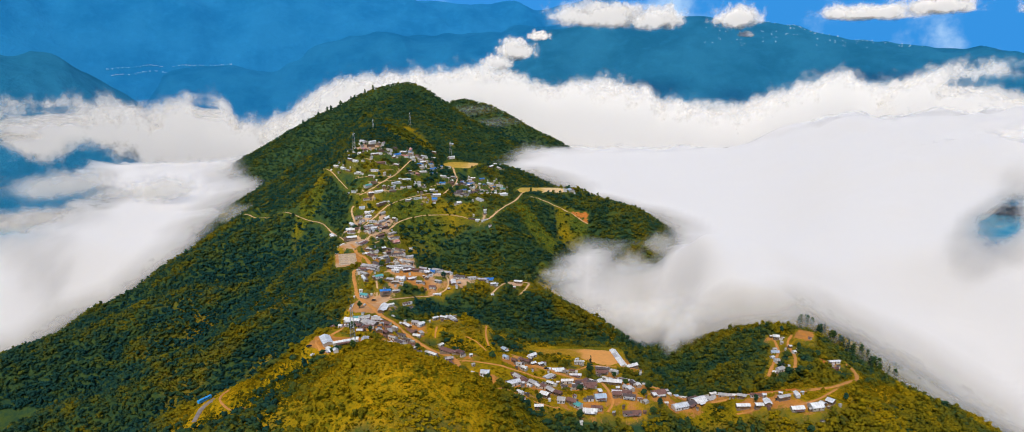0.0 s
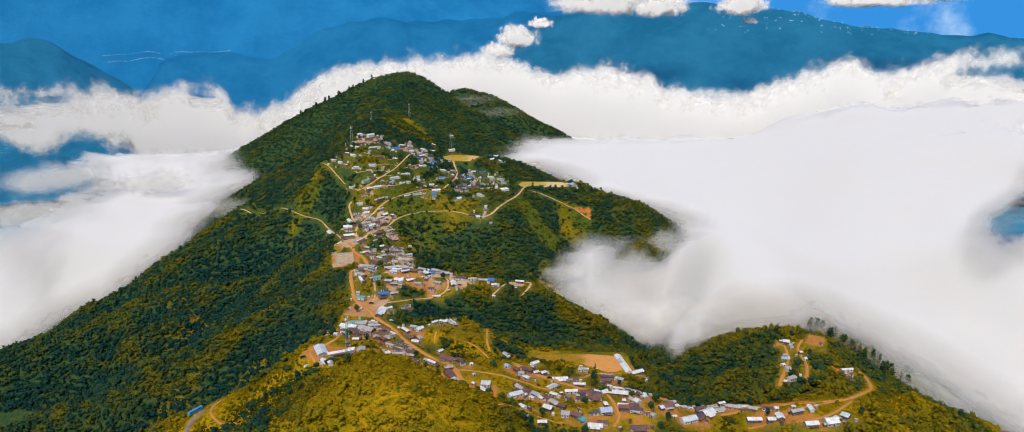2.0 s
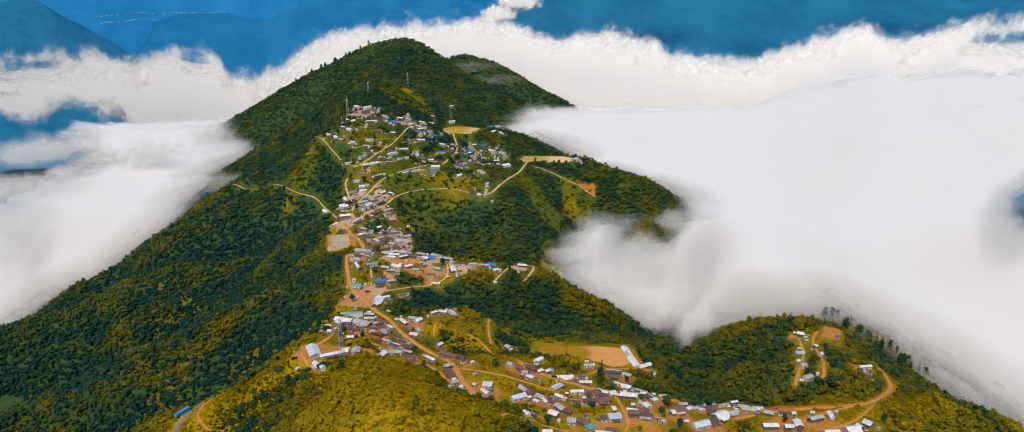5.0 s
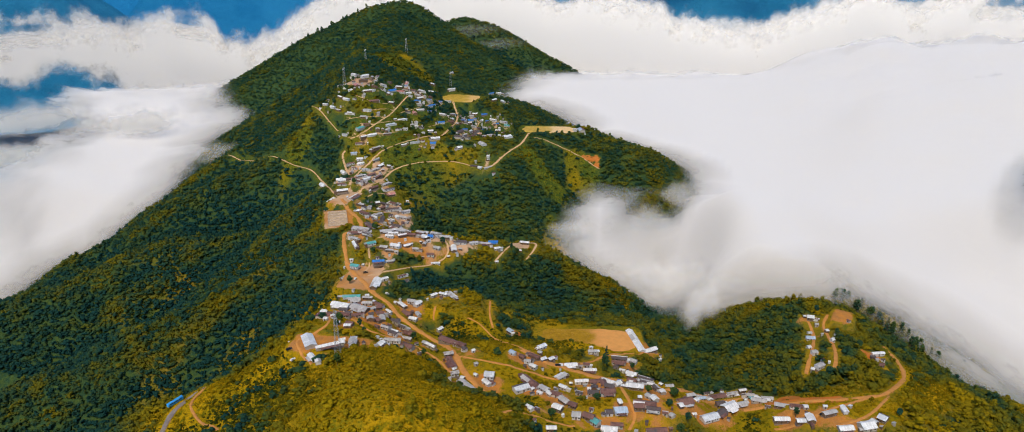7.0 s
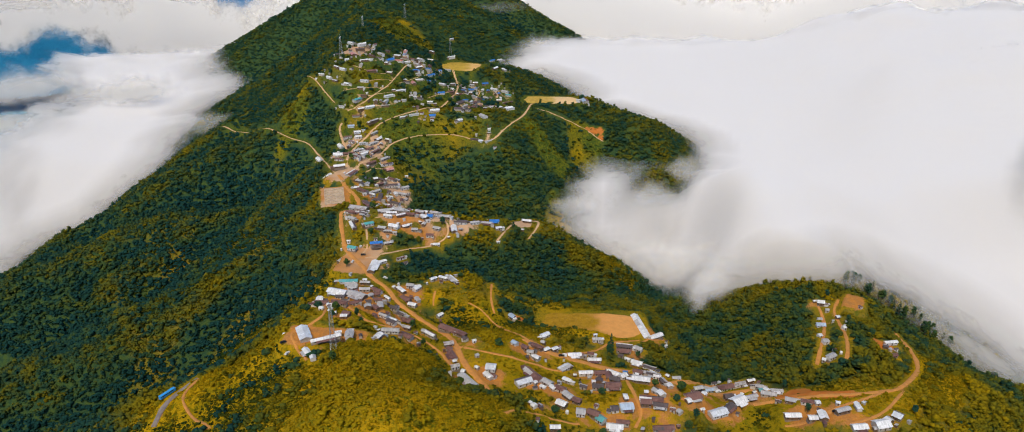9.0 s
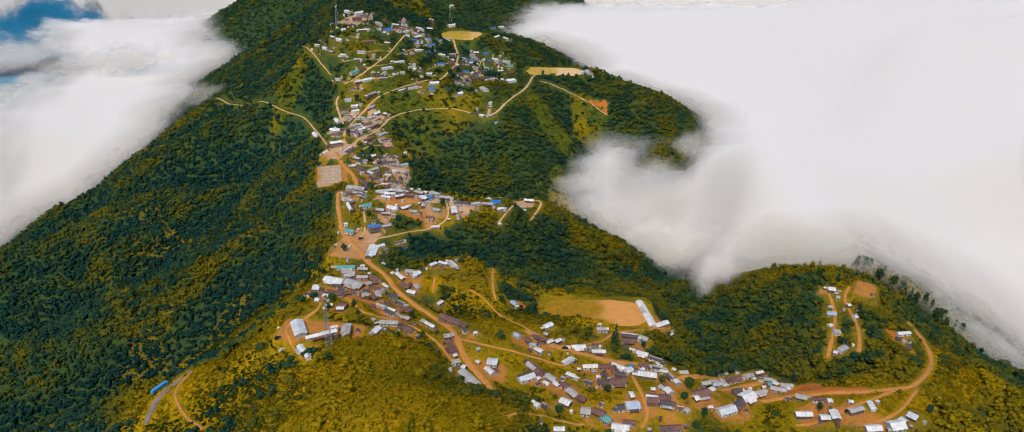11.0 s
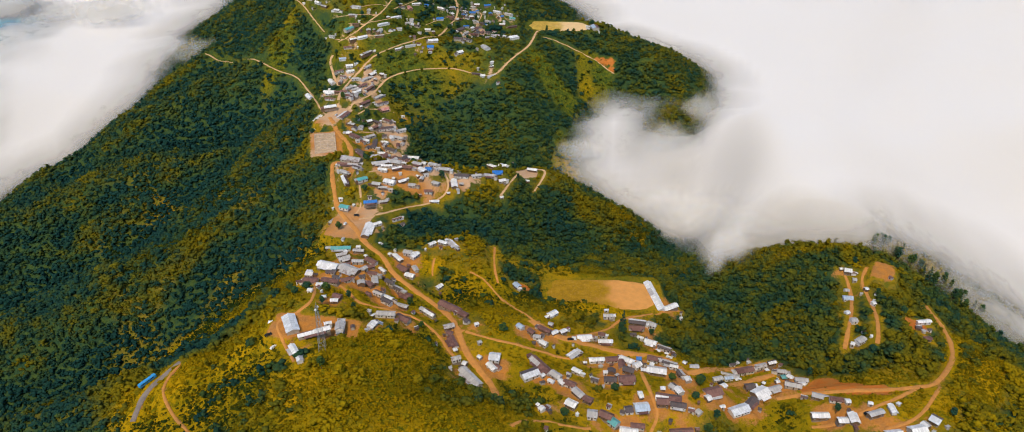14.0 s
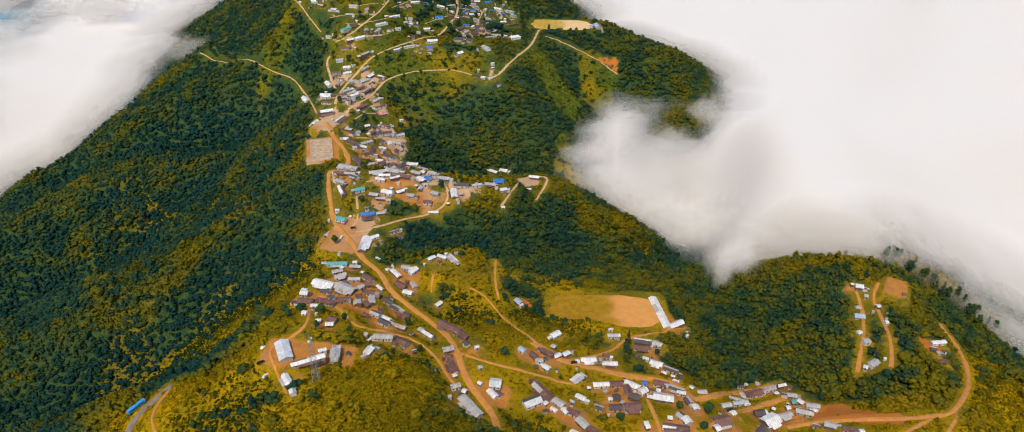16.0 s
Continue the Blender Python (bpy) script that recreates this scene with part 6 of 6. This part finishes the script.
scatter("scrub", np.stack([x, y, z], -1), size, size * nrng.uniform(0.6, 1.0, x.size), BUSH, M_SCRUB, "yellow green scrub and bushes on the open slope", "scrub", 0.2)
x, y = jitter(-330, 380, 440, 800, 3.0)
z = cells(GZ, x, y)
chance = np.clip(0.15 + 0.7 * cells(OPEN, x, y) * (0.4 + 0.9 * vnoise(x / 11, y / 11, 16)), 0, 0.8) * (1 - smooth(cells(BUILT, x, y), 0.75, 0.95)) * (1 - smooth(cells(DIRT, x, y), 0.15, 0.4)) * smooth(cells(GRASS, x, y), 0.1, 0.5)
keep = nrng.uniform(0, 1, x.size) < chance
x, y, z = x[keep], y[keep], z[keep]
size = nrng.uniform(1.1, 3.0, x.size)
scatter("low_bushes", np.stack([x, y, z], -1), size, size * nrng.uniform(0.6, 1.0, x.size), [clump(2, 0.3, 0.6) for _ in range(6)], M_SCRUB, "low olive bushes and tall grass between the houses", "bushes", 0.15)
x, y = jitter(-500, 240, 780, 1440, 4.6)
z = cells(GZ, x, y)
chance = np.clip(0.08 + 0.45 * cells(PATCHY, x, y) + 0.5 * smooth(cells(OPEN, x, y) * (0.5 + 1.6 * vnoise(x / 26, y / 26, 5)), 0.35, 0.9), 0, 0.9) * (1 - smooth(cells(BUILT, x, y), 0.0, 0.3) * 0.5) * (1 - smooth(cells(BUILT, x, y), 0.8, 1.0)) * (1 - smooth(cells(DIRT, x, y), 0.0, 0.3)) * (1 - 0.5 * cells(PASTURE, x, y))
keep = (nrng.uniform(0, 1, x.size) < chance) & (z > 200)
x, y, z = x[keep], y[keep], z[keep]
size = nrng.uniform(2.2, 7.0, x.size)
scatter("scrub", np.stack([x, y, z], -1), size, size * nrng.uniform(0.6, 1.0, x.size), BUSH, M_SCRUB, "yellow green scrub on the upper slopes", "scrub", 0.2)


# ---- single trees ----
def tree(x, y, height, spread_m, label, pointed, seed):
    r = random.Random(seed)
    z = float(cells(GZ, np.array([x]), np.array([y]))[0])
    t = tagged(new("tree"), label, "tree", group="single trees")
    t.matrix_world = pose(x, y, z - 0.2, 0, 0, r.uniform(0, 360))
    bm = bmesh.new()
    bmesh.ops.create_cone(bm, cap_ends=True, segments=7, radius1=height * 0.028, radius2=height * 0.008, depth=height * 0.85, matrix=Matrix.Translation((0, 0, height * 0.425)))
    part("trunk", bm, M_BARK, t)
    crown = bmesh.new()
    n = 22 if pointed else 18
    for i in range(n):
        k = i / (n - 1)
        a = i * 2.4 + r.uniform(-0.4, 0.4)
        reach = spread_m * ((1 - k) * 0.85 + 0.08 if pointed else math.sin(math.pi * (0.2 + 0.72 * k)) * r.uniform(0.45, 1.0))
        at = Vector((math.cos(a) * reach * 0.7, math.sin(a) * reach * 0.7, height * ((0.18 if pointed else 0.42) + k * (0.8 if pointed else 0.52))))
        size = spread_m * (0.34 * (1 - 0.6 * k) if pointed else r.uniform(0.26, 0.42))
        if i % 7 == 0:
            bm = bmesh.new()
            bar(bm, (0, 0, at.z - height * 0.10), at, height * 0.012)
            part("limb", bm, M_BARK, t)
        lump = bmesh.ops.create_icosphere(crown, subdivisions=1, radius=1, matrix=Matrix.Translation(at) @ Matrix.Diagonal((size, size, size * 0.75, 1)))["verts"]
        for v in lump:
            v.co = at + (v.co - at) * r.uniform(0.65, 1.35)
    me_ob = part("crown", crown, M_TREES, t)
    me_ob.data.attributes.new("dry_shade", "FLOAT", "POINT").data.foreach_set("value", np.zeros(len(me_ob.data.vertices), np.float32))
    me_ob.data.attributes.new("tint", "FLOAT", "POINT").data.foreach_set("value", np.full(len(me_ob.data.vertices), r.uniform(0.5, 1.4), np.float32))


tree(73, 647, 15, 3.4, "tall dark conifer beside the white house", True, 1)
tree(70, 636, 11, 3.2, "dark leafy tree beside the dirt road", False, 2)
trng = random.Random(21)
for i in range(34):
    k = trng.random()
    tree(312 + 84 * k + trng.uniform(-8, 8), 784 - 66 * k + trng.uniform(-8, 8), trng.uniform(11, 17), trng.uniform(2.6, 4.2), "tall slim tree with a thin crown on the ridge", trng.random() < 0.3, 40 + i)
for i in range(14):
    tree(-330 - 18 * i + trng.uniform(-6, 6), 1808 - 6 * i + trng.uniform(-8, 8), trng.uniform(12, 18), trng.uniform(3, 4.5), "tall thin crowned tree on the skyline ridge", False, 90 + i)
placed = 0
while placed < 110:
    p = PLOTS[trng.randrange(len(PLOTS))]
    a, d = trng.uniform(0, 6.3), trng.uniform(9, 22)
    x, y = p[0] + math.cos(a) * d, p[1] + math.sin(a) * d
    if any(math.hypot(x - q[0], y - q[1]) < 0.5 * q[3] + 3.5 for q in PLOTS) or any(np.min(np.hypot(q[2] - x, q[3] - y)) < q[1] / 2 + 2.5 for q in ROADS) or any(math.hypot(x - q[0], y - q[1]) < 4 for q in SHEDS) or any(abs(x - q[0]) < q[3] + 3 and abs(y - q[1]) < q[4] + 3 for q in PITCHES):
        continue
    tree(x, y, trng.uniform(5, 9), trng.uniform(2.2, 3.8), "leafy green tree among the village houses", False, 200 + placed)
    placed += 1
